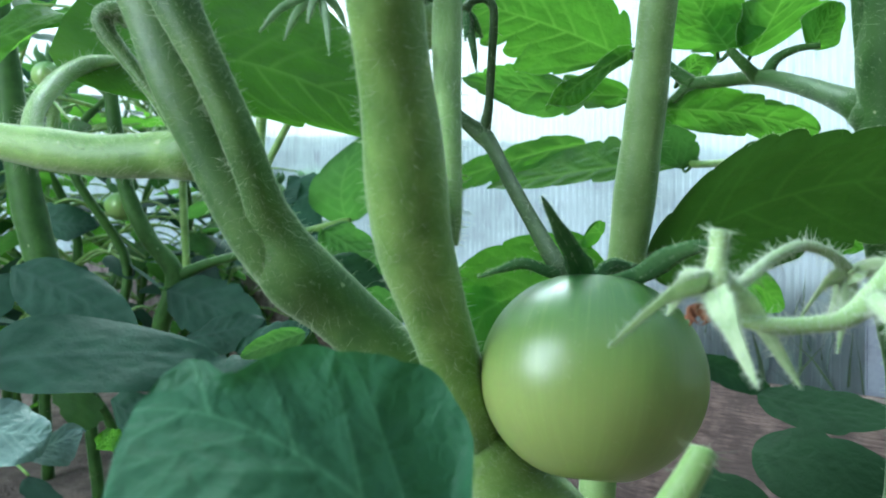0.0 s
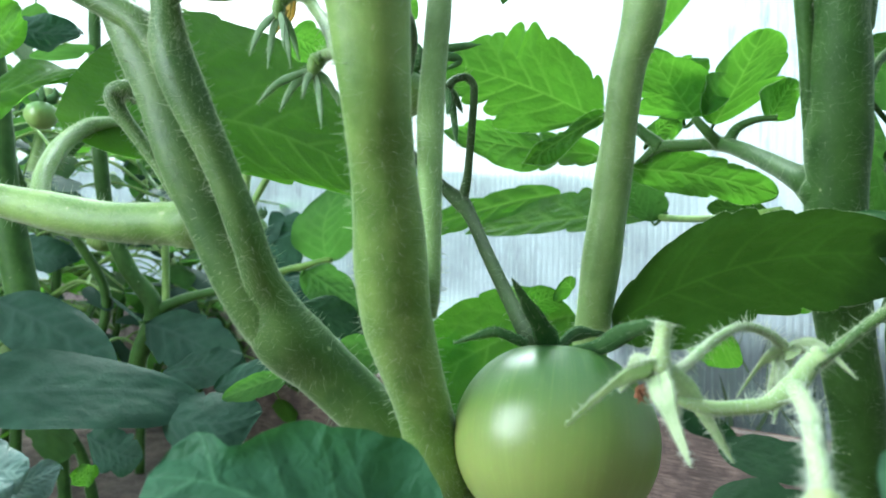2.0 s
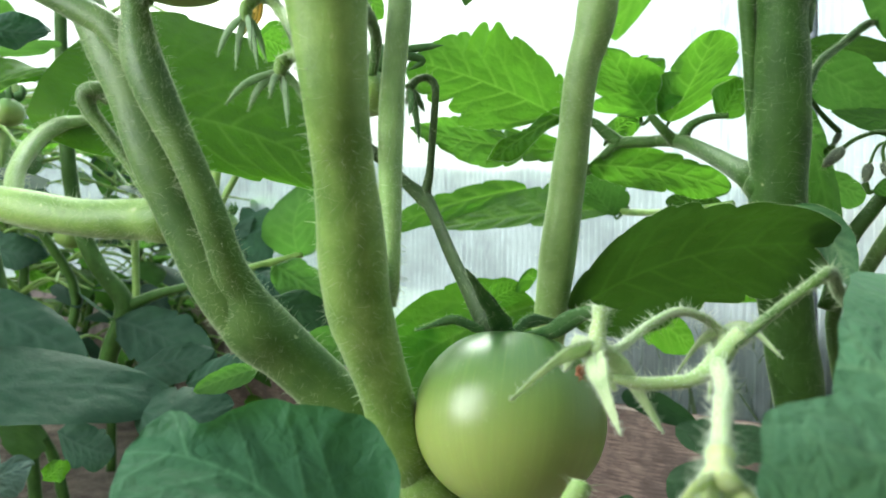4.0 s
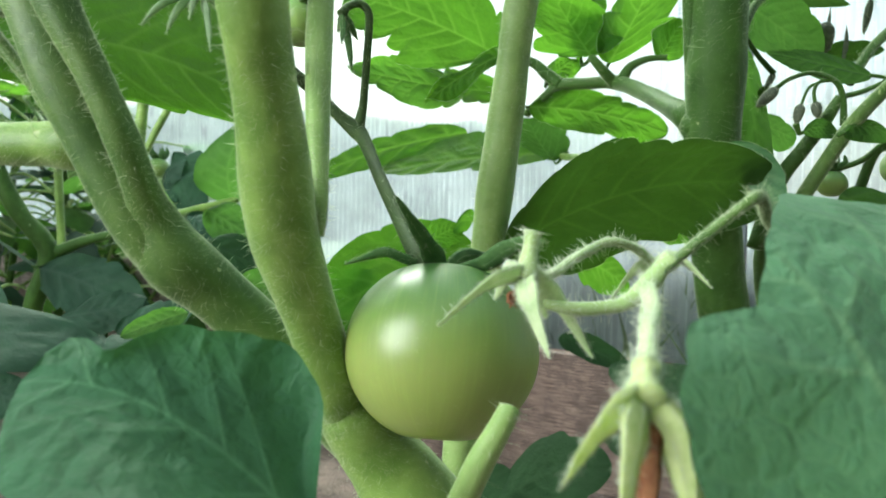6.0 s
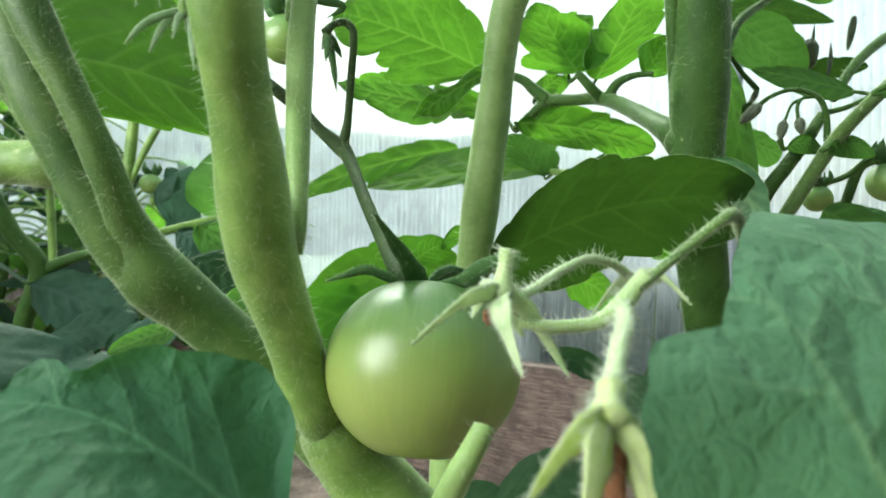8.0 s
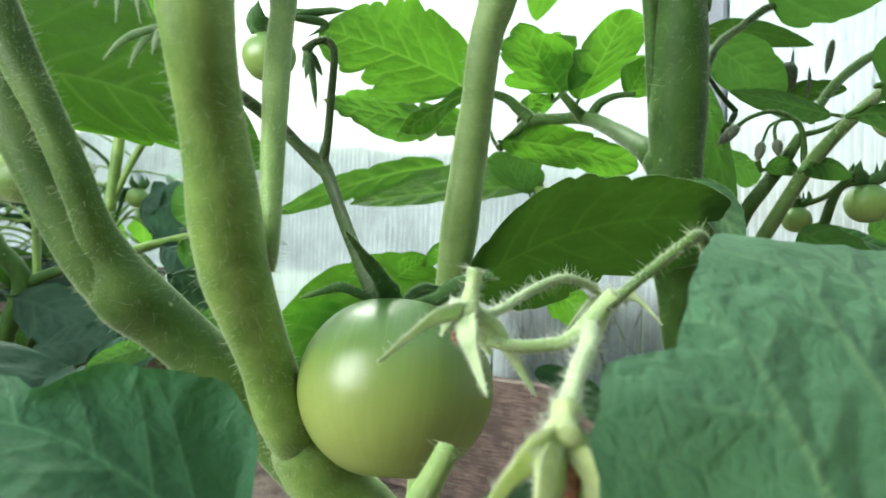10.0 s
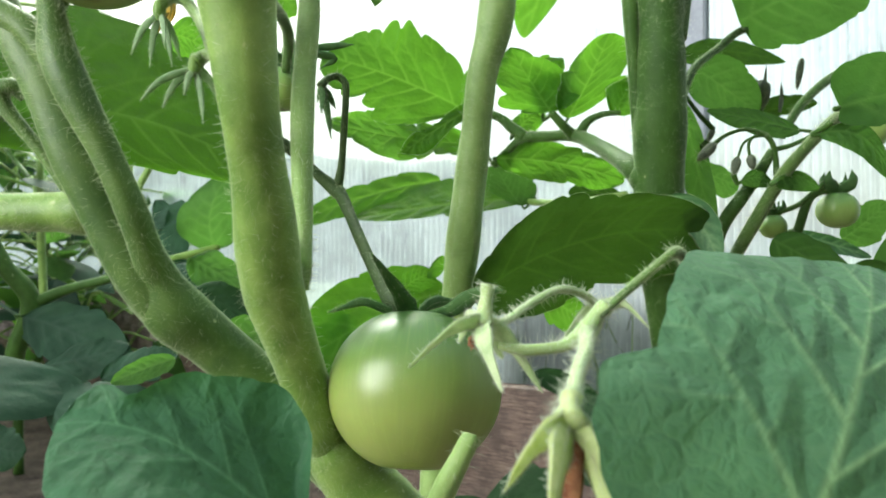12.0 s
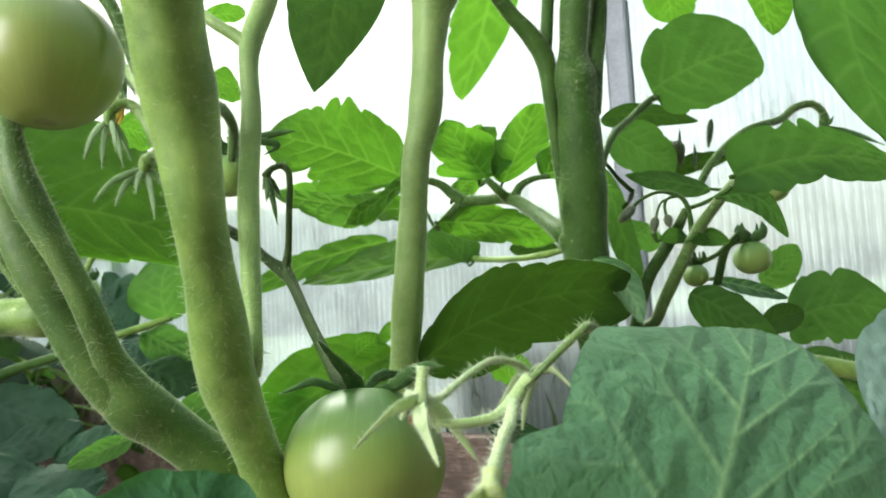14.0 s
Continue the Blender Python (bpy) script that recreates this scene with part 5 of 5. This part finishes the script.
def hanging_flower(centre, tips, width, label):
    c = np.array(centre)
    knob = tube("flower", [(*(c + (0, 0, 0.004)), 0.0018), (*c, 0.0026), (*(c - (0, 0, 0.004)), 0.0014)], STEM, plant, label, 10, 90, 0.0016)
    for tip in tips:
        tip = np.array(tip)
        m = (c + tip) / 2 + (tip - c)[0] * np.array((0.12, 0, 0)) + (0, -0.001, 0.001)
        sepal(knob, [c, m, tip], width * 0.95, SEPAL_GREY, cup=0.25, fuzz=plant)
    return knob


hanging_flower((-0.0572, 0.24, 0.413), [(-0.0666, 0.235, 0.3935), (-0.0607, 0.24, 0.3901), (-0.052, 0.24, 0.3904), (-0.0528, 0.23, 0.3952), (-0.0497, 0.245, 0.3947)], 0.0030, "drooping green flower with spread sepals")
hanging_flower((-0.0433, 0.24, 0.3908), [(-0.0632, 0.235, 0.3751), (-0.0559, 0.24, 0.3734), (-0.0464, 0.235, 0.3778), (-0.0389, 0.235, 0.3665), (-0.0341, 0.245, 0.3778)], 0.0030, "drooping green flower with spread sepals")
hanging_flower((-0.0544, 0.25, 0.4365), [(-0.0576, 0.25, 0.4229), (-0.0524, 0.25, 0.4204), (-0.048, 0.25, 0.4256)], 0.004, "small drooping green flower")
for a, b in (((-0.0598, 0.262, 0.4317), (-0.0609, 0.262, 0.4111)), ((-0.0594, 0.266, 0.432), (-0.0593, 0.266, 0.4144))):
    sepal(plant, [a, tuple((np.array(a) + np.array(b)) / 2 + (0.001, 0, 0)), b], 0.0048, PETAL, "petal", "yellow hanging petal")
sepal(plant, [(-0.0551, 0.243, 0.4145), (-0.0587, 0.243, 0.4082), (-0.0597, 0.243, 0.4032)], 0.004, PETAL, "petal", "yellow petal")
for tip in ((0.0122, 0.256, 0.365), (0.0078, 0.25, 0.3756), (0.0059, 0.26, 0.3825), (0.0143, 0.258, 0.379)):
    sepal(plant, [(0.008, 0.256, 0.3893), tuple((np.array((0.0089, 0.256, 0.3887)) + np.array(tip)) / 2), tip], 0.0030, SEPAL, fuzz=plant)
small_fruit(plant, (-0.0127, 0.31, 0.3993), 0.0125, 5)
tube("fruit_stalk", [(-0.0156, 0.16, 0.3929, 0.00191), (-0.0125, 0.25, 0.421, 0.00263), (-0.0085, 0.29, 0.4214, 0.00265), (-0.0103, 0.3, 0.4056, 0.00211)], STEM_DARK, plant, "", 10, 60)
for tip, m in (((0.0243, 0.31, 0.4242), (0.0138, 0.31, 0.4229)), ((0.006, 0.31, 0.4103), (0.0135, 0.31, 0.4169)), ((0.0076, 0.31, 0.4217), (0.0016, 0.31, 0.4217))):
    sepal(plant, [(-0.0058, 0.305, 0.4174), m, tip], 0.004, SEPAL)
leaf(plant, (-0.0293, 0.4, 0.4787), (-0.0201, 0.4, 0.4796), (-0.0091, 0.4, 0.4703), (-0.0179, 0.4, 0.4913), (-0.0205, 0.4, 0.4679), LEAF, 0.5, 0.5, 3, 0.1, label="small leaf")
leaf(plant, (-0.038, 0.45, 0.5461), (-0.0197, 0.45, 0.5489), (-0.0054, 0.45, 0.5493), (-0.0194, 0.45, 0.5576), (-0.02, 0.45, 0.5414), LEAF, 0.5, 0.5, 3, 0.1, label="small leaf")
leaf(plant, (-0.0756, 0.34, 0.4328), (-0.0665, 0.34, 0.4328), (-0.0546, 0.34, 0.4261), (-0.0632, 0.34, 0.4443), (-0.0668, 0.34, 0.4213), LEAF, 0.5, 0.5, 3, 0.1, label="small leaf")

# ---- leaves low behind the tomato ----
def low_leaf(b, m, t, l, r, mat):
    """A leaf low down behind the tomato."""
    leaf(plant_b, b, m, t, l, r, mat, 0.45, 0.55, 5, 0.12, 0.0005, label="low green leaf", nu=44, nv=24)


low_leaf((-0.0237, 0.38, 0.2624), (-0.0379, 0.38, 0.2672), (-0.055, 0.38, 0.265), (-0.038, 0.38, 0.2779), (-0.0381, 0.37, 0.254), LEAF_MID)
low_leaf((-0.0834, 0.4, 0.25), (-0.0999, 0.4, 0.2444), (-0.1214, 0.4, 0.2355), (-0.1031, 0.4, 0.251), (-0.0941, 0.39, 0.2385), LEAF_MID)
low_leaf((-0.0035, 0.36, 0.2428), (0.0086, 0.36, 0.2614), (0.0207, 0.36, 0.2801), (-0.0098, 0.36, 0.2676), (0.0241, 0.36, 0.2551), LEAF)
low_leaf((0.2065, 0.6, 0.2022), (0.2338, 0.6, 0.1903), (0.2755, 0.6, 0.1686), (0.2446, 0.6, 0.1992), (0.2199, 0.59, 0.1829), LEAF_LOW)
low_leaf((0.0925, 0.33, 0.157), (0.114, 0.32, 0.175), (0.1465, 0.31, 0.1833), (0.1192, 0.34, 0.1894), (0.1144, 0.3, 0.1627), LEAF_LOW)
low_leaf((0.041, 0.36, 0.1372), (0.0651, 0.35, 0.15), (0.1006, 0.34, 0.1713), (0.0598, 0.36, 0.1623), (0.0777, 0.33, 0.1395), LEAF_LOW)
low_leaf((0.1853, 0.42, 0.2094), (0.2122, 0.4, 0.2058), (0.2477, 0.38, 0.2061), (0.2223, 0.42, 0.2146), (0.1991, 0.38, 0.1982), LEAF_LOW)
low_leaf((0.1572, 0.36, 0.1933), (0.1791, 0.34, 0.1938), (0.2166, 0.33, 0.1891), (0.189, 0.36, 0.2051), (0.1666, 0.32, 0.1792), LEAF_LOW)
low_leaf((0.1429, 0.36, 0.2839), (0.1564, 0.36, 0.2807), (0.1737, 0.36, 0.2677), (0.1613, 0.36, 0.2889), (0.1516, 0.36, 0.2677), LEAF)
low_leaf((0.19, 0.36, 0.3006), (0.2021, 0.36, 0.3024), (0.2212, 0.36, 0.3042), (0.2037, 0.36, 0.3073), (0.204, 0.36, 0.2948), LEAF)
low_leaf((0.0819, 0.37, 0.3057), (0.0769, 0.37, 0.3105), (0.0721, 0.37, 0.304), (0.0818, 0.37, 0.3138), (0.0722, 0.37, 0.2991), LEAF)

# ---- plants along the bed ----
plant_e = thing("tomato_plant", (-0.30, 0.86, 0.0), "leafy tomato plant farther along the bed", "tomato plant", "tomato plants")
tube("main_stem", [(-0.30, 0.86, -0.02, 0.010), (-0.31, 0.86, 0.12, 0.010), (-0.3534, 0.84, 0.1839, 0.01094), (-0.3316, 0.83, 0.2584, 0.01147), (-0.3639, 0.83, 0.307, 0.01012), (-0.3887, 0.83, 0.3611, 0.00945), (-0.4018, 0.83, 0.4284, 0.00876), (-0.4112, 0.83, 0.5225, 0.00808), (-0.4171, 0.83, 0.6298, 0.00672)], STEM_DARK, plant_e, "dark forked stem", 14)
tube("side_stem", [(-0.3303, 0.83, 0.2584, 0.0081), (-0.2942, 0.83, 0.2746, 0.00607), (-0.247, 0.82, 0.2868, 0.00532), (-0.1821, 0.8, 0.3066, 0.00389)], STEM_DARK, plant_e, "", 10)
tube("side_stem", [(-0.5741, 0.95, 0.1683, 0.01163), (-0.5749, 0.95, 0.2459, 0.01084), (-0.5662, 0.95, 0.3387, 0.00928), (-0.5496, 0.95, 0.4467, 0.00849), (-0.533, 0.95, 0.5543, 0.00771)], STEM_PALE, plant_e, "", 10)
tube("side_stem", [(-0.4065, 0.7, 0.2495, 0.01717), (-0.4287, 0.7, 0.341, 0.01572), (-0.4424, 0.7, 0.421, 0.01371), (-0.4514, 0.7, 0.5007, 0.01198), (-0.4666, 0.7, 0.5916, 0.01082)], STEM_DARK, plant_e, "", 12)
tube("side_stem", [(-0.3443, 0.9, 0.2565, 0.00491), (-0.3484, 0.9, 0.3544, 0.00489), (-0.3493, 0.9, 0.4377, 0.00418)], STEM, plant_e, "", 8)
tube("side_stem", [(-0.1768, 0.62, 0.3362, 0.00495), (-0.1729, 0.62, 0.3758, 0.00519), (-0.1691, 0.62, 0.4103, 0.00494), (-0.1624, 0.62, 0.4791, 0.00443)], STEM, plant_e, "", 10)
tube("side_stem", [(-0.173, 0.62, 0.3487, 0.00297), (-0.1625, 0.62, 0.3736, 0.00322), (-0.1482, 0.62, 0.4012, 0.00323), (-0.1205, 0.62, 0.4516, 0.00299)], STEM, plant_e, "", 10)
tube("leaf_stalk", [(-0.1955, 0.68, 0.2958, 0.00379), (-0.1532, 0.7, 0.3095, 0.00421), (-0.128, 0.71, 0.3168, 0.004), (-0.1046, 0.72, 0.3243, 0.00349)], STEM, plant_e, "", 10)
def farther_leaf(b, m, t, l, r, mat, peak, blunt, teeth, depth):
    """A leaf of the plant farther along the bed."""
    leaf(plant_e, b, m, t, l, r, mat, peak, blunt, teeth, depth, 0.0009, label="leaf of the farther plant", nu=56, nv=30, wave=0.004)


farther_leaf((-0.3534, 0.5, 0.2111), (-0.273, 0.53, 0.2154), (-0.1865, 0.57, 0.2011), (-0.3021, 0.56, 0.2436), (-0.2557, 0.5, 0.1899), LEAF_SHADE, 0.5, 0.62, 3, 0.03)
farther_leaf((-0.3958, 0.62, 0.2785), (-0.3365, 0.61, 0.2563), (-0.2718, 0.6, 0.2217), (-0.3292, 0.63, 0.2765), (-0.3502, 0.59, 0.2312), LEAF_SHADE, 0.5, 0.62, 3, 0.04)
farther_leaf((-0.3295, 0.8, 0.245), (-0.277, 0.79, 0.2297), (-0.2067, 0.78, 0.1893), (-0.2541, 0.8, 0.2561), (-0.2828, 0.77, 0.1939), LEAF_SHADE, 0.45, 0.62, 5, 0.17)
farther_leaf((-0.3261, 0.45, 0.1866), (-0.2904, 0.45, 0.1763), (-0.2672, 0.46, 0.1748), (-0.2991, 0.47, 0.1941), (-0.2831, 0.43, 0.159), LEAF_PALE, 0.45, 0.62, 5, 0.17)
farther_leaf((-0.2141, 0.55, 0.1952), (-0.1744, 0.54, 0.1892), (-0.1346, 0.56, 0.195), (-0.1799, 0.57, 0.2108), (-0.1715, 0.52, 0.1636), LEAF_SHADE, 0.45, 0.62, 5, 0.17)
farther_leaf((-0.2924, 0.47, 0.1568), (-0.2731, 0.47, 0.163), (-0.2558, 0.48, 0.1694), (-0.275, 0.48, 0.1719), (-0.2615, 0.46, 0.1521), LEAF_PALE, 0.5, 0.55, 4, 0.1)
farther_leaf((-0.2833, 0.55, 0.137), (-0.2744, 0.55, 0.1434), (-0.2656, 0.55, 0.153), (-0.2805, 0.55, 0.1496), (-0.2674, 0.55, 0.1363), LEAF, 0.5, 0.55, 3, 0.1)
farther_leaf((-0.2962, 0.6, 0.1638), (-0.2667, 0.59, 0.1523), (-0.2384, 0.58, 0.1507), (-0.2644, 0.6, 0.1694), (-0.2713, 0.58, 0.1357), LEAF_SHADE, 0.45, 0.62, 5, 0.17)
farther_leaf((-0.2231, 0.3, 0.3812), (-0.1985, 0.31, 0.3961), (-0.1769, 0.33, 0.4113), (-0.2053, 0.33, 0.4126), (-0.1974, 0.3, 0.3831), LEAF, 0.5, 0.6, 3, 0.06)
farther_leaf((-0.2572, 0.4, 0.4592), (-0.2349, 0.4, 0.4529), (-0.2129, 0.4, 0.4535), (-0.2336, 0.4, 0.465), (-0.2362, 0.4, 0.4426), LEAF_SHADE, 0.5, 0.55, 3, 0.1)
farther_leaf((-0.2677, 0.38, 0.4534), (-0.2511, 0.38, 0.444), (-0.2354, 0.38, 0.4542), (-0.2488, 0.38, 0.467), (-0.249, 0.38, 0.4294), LEAF, 0.5, 0.55, 3, 0.1)
farther_leaf((-0.1063, 0.72, 0.3208), (-0.1115, 0.71, 0.3594), (-0.0838, 0.71, 0.4115), (-0.1478, 0.72, 0.3524), (-0.0712, 0.7, 0.3652), LEAF_MID, 0.45, 0.5, 4, 0.08)
farther_leaf((-0.1324, 0.62, 0.3062), (-0.1087, 0.61, 0.2926), (-0.0782, 0.6, 0.2661), (-0.0977, 0.63, 0.3051), (-0.1185, 0.6, 0.2781), LEAF_SHADE, 0.5, 0.6, 5, 0.1)
farther_leaf((-0.1120, 0.6, 0.3120), (-0.0900, 0.6, 0.3000), (-0.0550, 0.59, 0.2760), (-0.0800, 0.6, 0.3150), (-0.1010, 0.59, 0.2850), LEAF_MID, 0.5, 0.6, 5, 0.12)
farther_leaf((-0.1000, 0.5, 0.2870), (-0.0720, 0.5, 0.2780), (-0.0380, 0.5, 0.2600), (-0.0660, 0.51, 0.2910), (-0.0780, 0.49, 0.2650), LEAF_LOW, 0.5, 0.6, 5, 0.12)
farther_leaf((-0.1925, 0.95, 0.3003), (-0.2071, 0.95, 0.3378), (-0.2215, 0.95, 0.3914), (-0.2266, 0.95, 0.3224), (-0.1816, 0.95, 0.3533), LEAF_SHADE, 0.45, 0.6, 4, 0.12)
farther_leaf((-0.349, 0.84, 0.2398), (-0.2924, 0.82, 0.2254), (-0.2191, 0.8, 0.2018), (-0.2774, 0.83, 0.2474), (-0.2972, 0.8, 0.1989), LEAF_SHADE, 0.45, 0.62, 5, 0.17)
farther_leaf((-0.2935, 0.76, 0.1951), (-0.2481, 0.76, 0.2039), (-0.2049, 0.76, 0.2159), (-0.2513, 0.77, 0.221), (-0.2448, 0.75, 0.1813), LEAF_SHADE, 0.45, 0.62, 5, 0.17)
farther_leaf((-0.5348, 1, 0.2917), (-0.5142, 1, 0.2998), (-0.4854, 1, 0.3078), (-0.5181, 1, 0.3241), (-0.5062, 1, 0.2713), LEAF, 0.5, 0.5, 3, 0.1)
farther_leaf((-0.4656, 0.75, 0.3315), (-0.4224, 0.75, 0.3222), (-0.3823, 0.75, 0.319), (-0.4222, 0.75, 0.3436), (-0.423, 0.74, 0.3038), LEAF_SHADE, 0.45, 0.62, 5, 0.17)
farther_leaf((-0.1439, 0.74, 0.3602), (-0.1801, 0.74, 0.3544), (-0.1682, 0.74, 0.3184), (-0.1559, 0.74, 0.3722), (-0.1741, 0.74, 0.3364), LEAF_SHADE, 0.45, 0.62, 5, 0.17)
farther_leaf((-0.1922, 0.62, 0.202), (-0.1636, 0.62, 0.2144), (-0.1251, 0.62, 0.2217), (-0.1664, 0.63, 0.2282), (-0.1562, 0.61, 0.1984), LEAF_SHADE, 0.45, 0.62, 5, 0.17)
small_fruit(plant_e, (-0.319, 0.55, 0.4341), 0.0125, 4)
small_fruit(plant_e, (-0.2503, 0.98, 0.3704), 0.015, 5)
small_fruit(plant_e, (-0.2436, 0.98, 0.3475), 0.009, 0)
small_fruit(plant_e, (-0.4291, 0.9, 0.3476), 0.02, 4)


def bushy(place, height, leaves, spread, seed, label):
    """A bushy plant: a leaning stem, side shoots with toothed leaflets, thin stalks."""
    rng = random.Random(seed)
    p = thing("tomato_plant", place, label, "tomato plant", "tomato plants")
    o = np.array(place)
    stem = [(*(o + (rng.uniform(-0.02, 0.02) * k, rng.uniform(-0.02, 0.02) * k, -0.02 + height * k / 5)), 0.008 * (1 - k * 0.12)) for k in range(6)]
    tube("main_stem", stem, STEM_DARK, p, "", 8)
    for k in range(leaves):
        s = rng.uniform(0.26, 1.0)
        i = min(4, int(s * 5))
        root = np.array(stem[i][:3]) * (1 - (s * 5 - i)) + np.array(stem[i + 1][:3]) * (s * 5 - i)
        a = rng.uniform(0, 2 * math.pi)
        d = np.array((math.cos(a), math.sin(a), rng.uniform(-0.5, 0.5)))
        reach = spread * rng.uniform(0.35, 1.0)
        base = root + d * reach
        tube("leaf_stalk", [(*root, 0.003), (*(root + d * reach * 0.5 + (0, 0, 0.02)), 0.0022), (*base, 0.0016)], STEM, p, "", 6)
        size = rng.uniform(0.05, 0.1)
        ax = np.array((math.cos(a + rng.uniform(-0.8, 0.8)), math.sin(a + rng.uniform(-0.8, 0.8)), rng.uniform(-0.8, 0.3)))
        ax /= np.linalg.norm(ax)
        side = np.cross(ax, (rng.uniform(-0.4, 0.4), rng.uniform(-0.4, 0.4), 1))
        side /= np.linalg.norm(side)
        droop = np.array((0, 0, -size * rng.uniform(0.05, 0.3)))
        m = base + ax * size * 0.45
        leaf(p, base, m, base + ax * size + droop, m + side * size * 0.32 + droop * 0.4, m - side * size * 0.32 + droop * 0.4, rng.choice([LEAF, LEAF_MID, LEAF_SHADE]), 0.42, 0.65, 5, 0.2, 0.001, nu=16, nv=10)
    return p


for k, (x, y, h, n) in enumerate(((-0.62, 1.00, 0.6, 28), (-0.40, 1.22, 0.42, 20), (-0.85, 1.35, 0.7, 40), (-0.55, 0.72, 0.24, 16), (-0.95, 0.85, 0.7, 40), (-0.45, 0.95, 0.36, 12), (-0.70, 1.15, 0.6, 34), (-0.36, 1.36, 0.40, 26), (-0.52, 1.45, 0.6, 30), (-0.72, 1.62, 0.8, 40), (-1.05, 1.30, 0.8, 50), (-0.78, 0.80, 0.5, 36), (-0.60, 1.28, 0.66, 30), (-0.46, 1.12, 0.52, 18), (-0.88, 1.05, 0.75, 44), (-0.43, 0.84, 0.72, 18), (-0.54, 0.92, 0.8, 26))):
    bushy((x, y, 0.0), h, n, 0.16, 40 + k, "bushy tomato plant in the shade of the bed")

# fine hairs, one mesh for each plant
for (owner, pale), sets in HAIRS.items():
    verts = np.concatenate(sets)
    k = np.arange(len(verts) // 4)[:, None] * 4
    faces = np.concatenate([k + (0, 1, 3), k + (1, 2, 3), k + (2, 0, 3)])
    tagged(part("hairs", verts, faces, HAIR_PALE if pale else HAIR, owner, "long white hairs of the flowers" if pale else "fine pale plant hairs", smooth=False), kind="stuff")
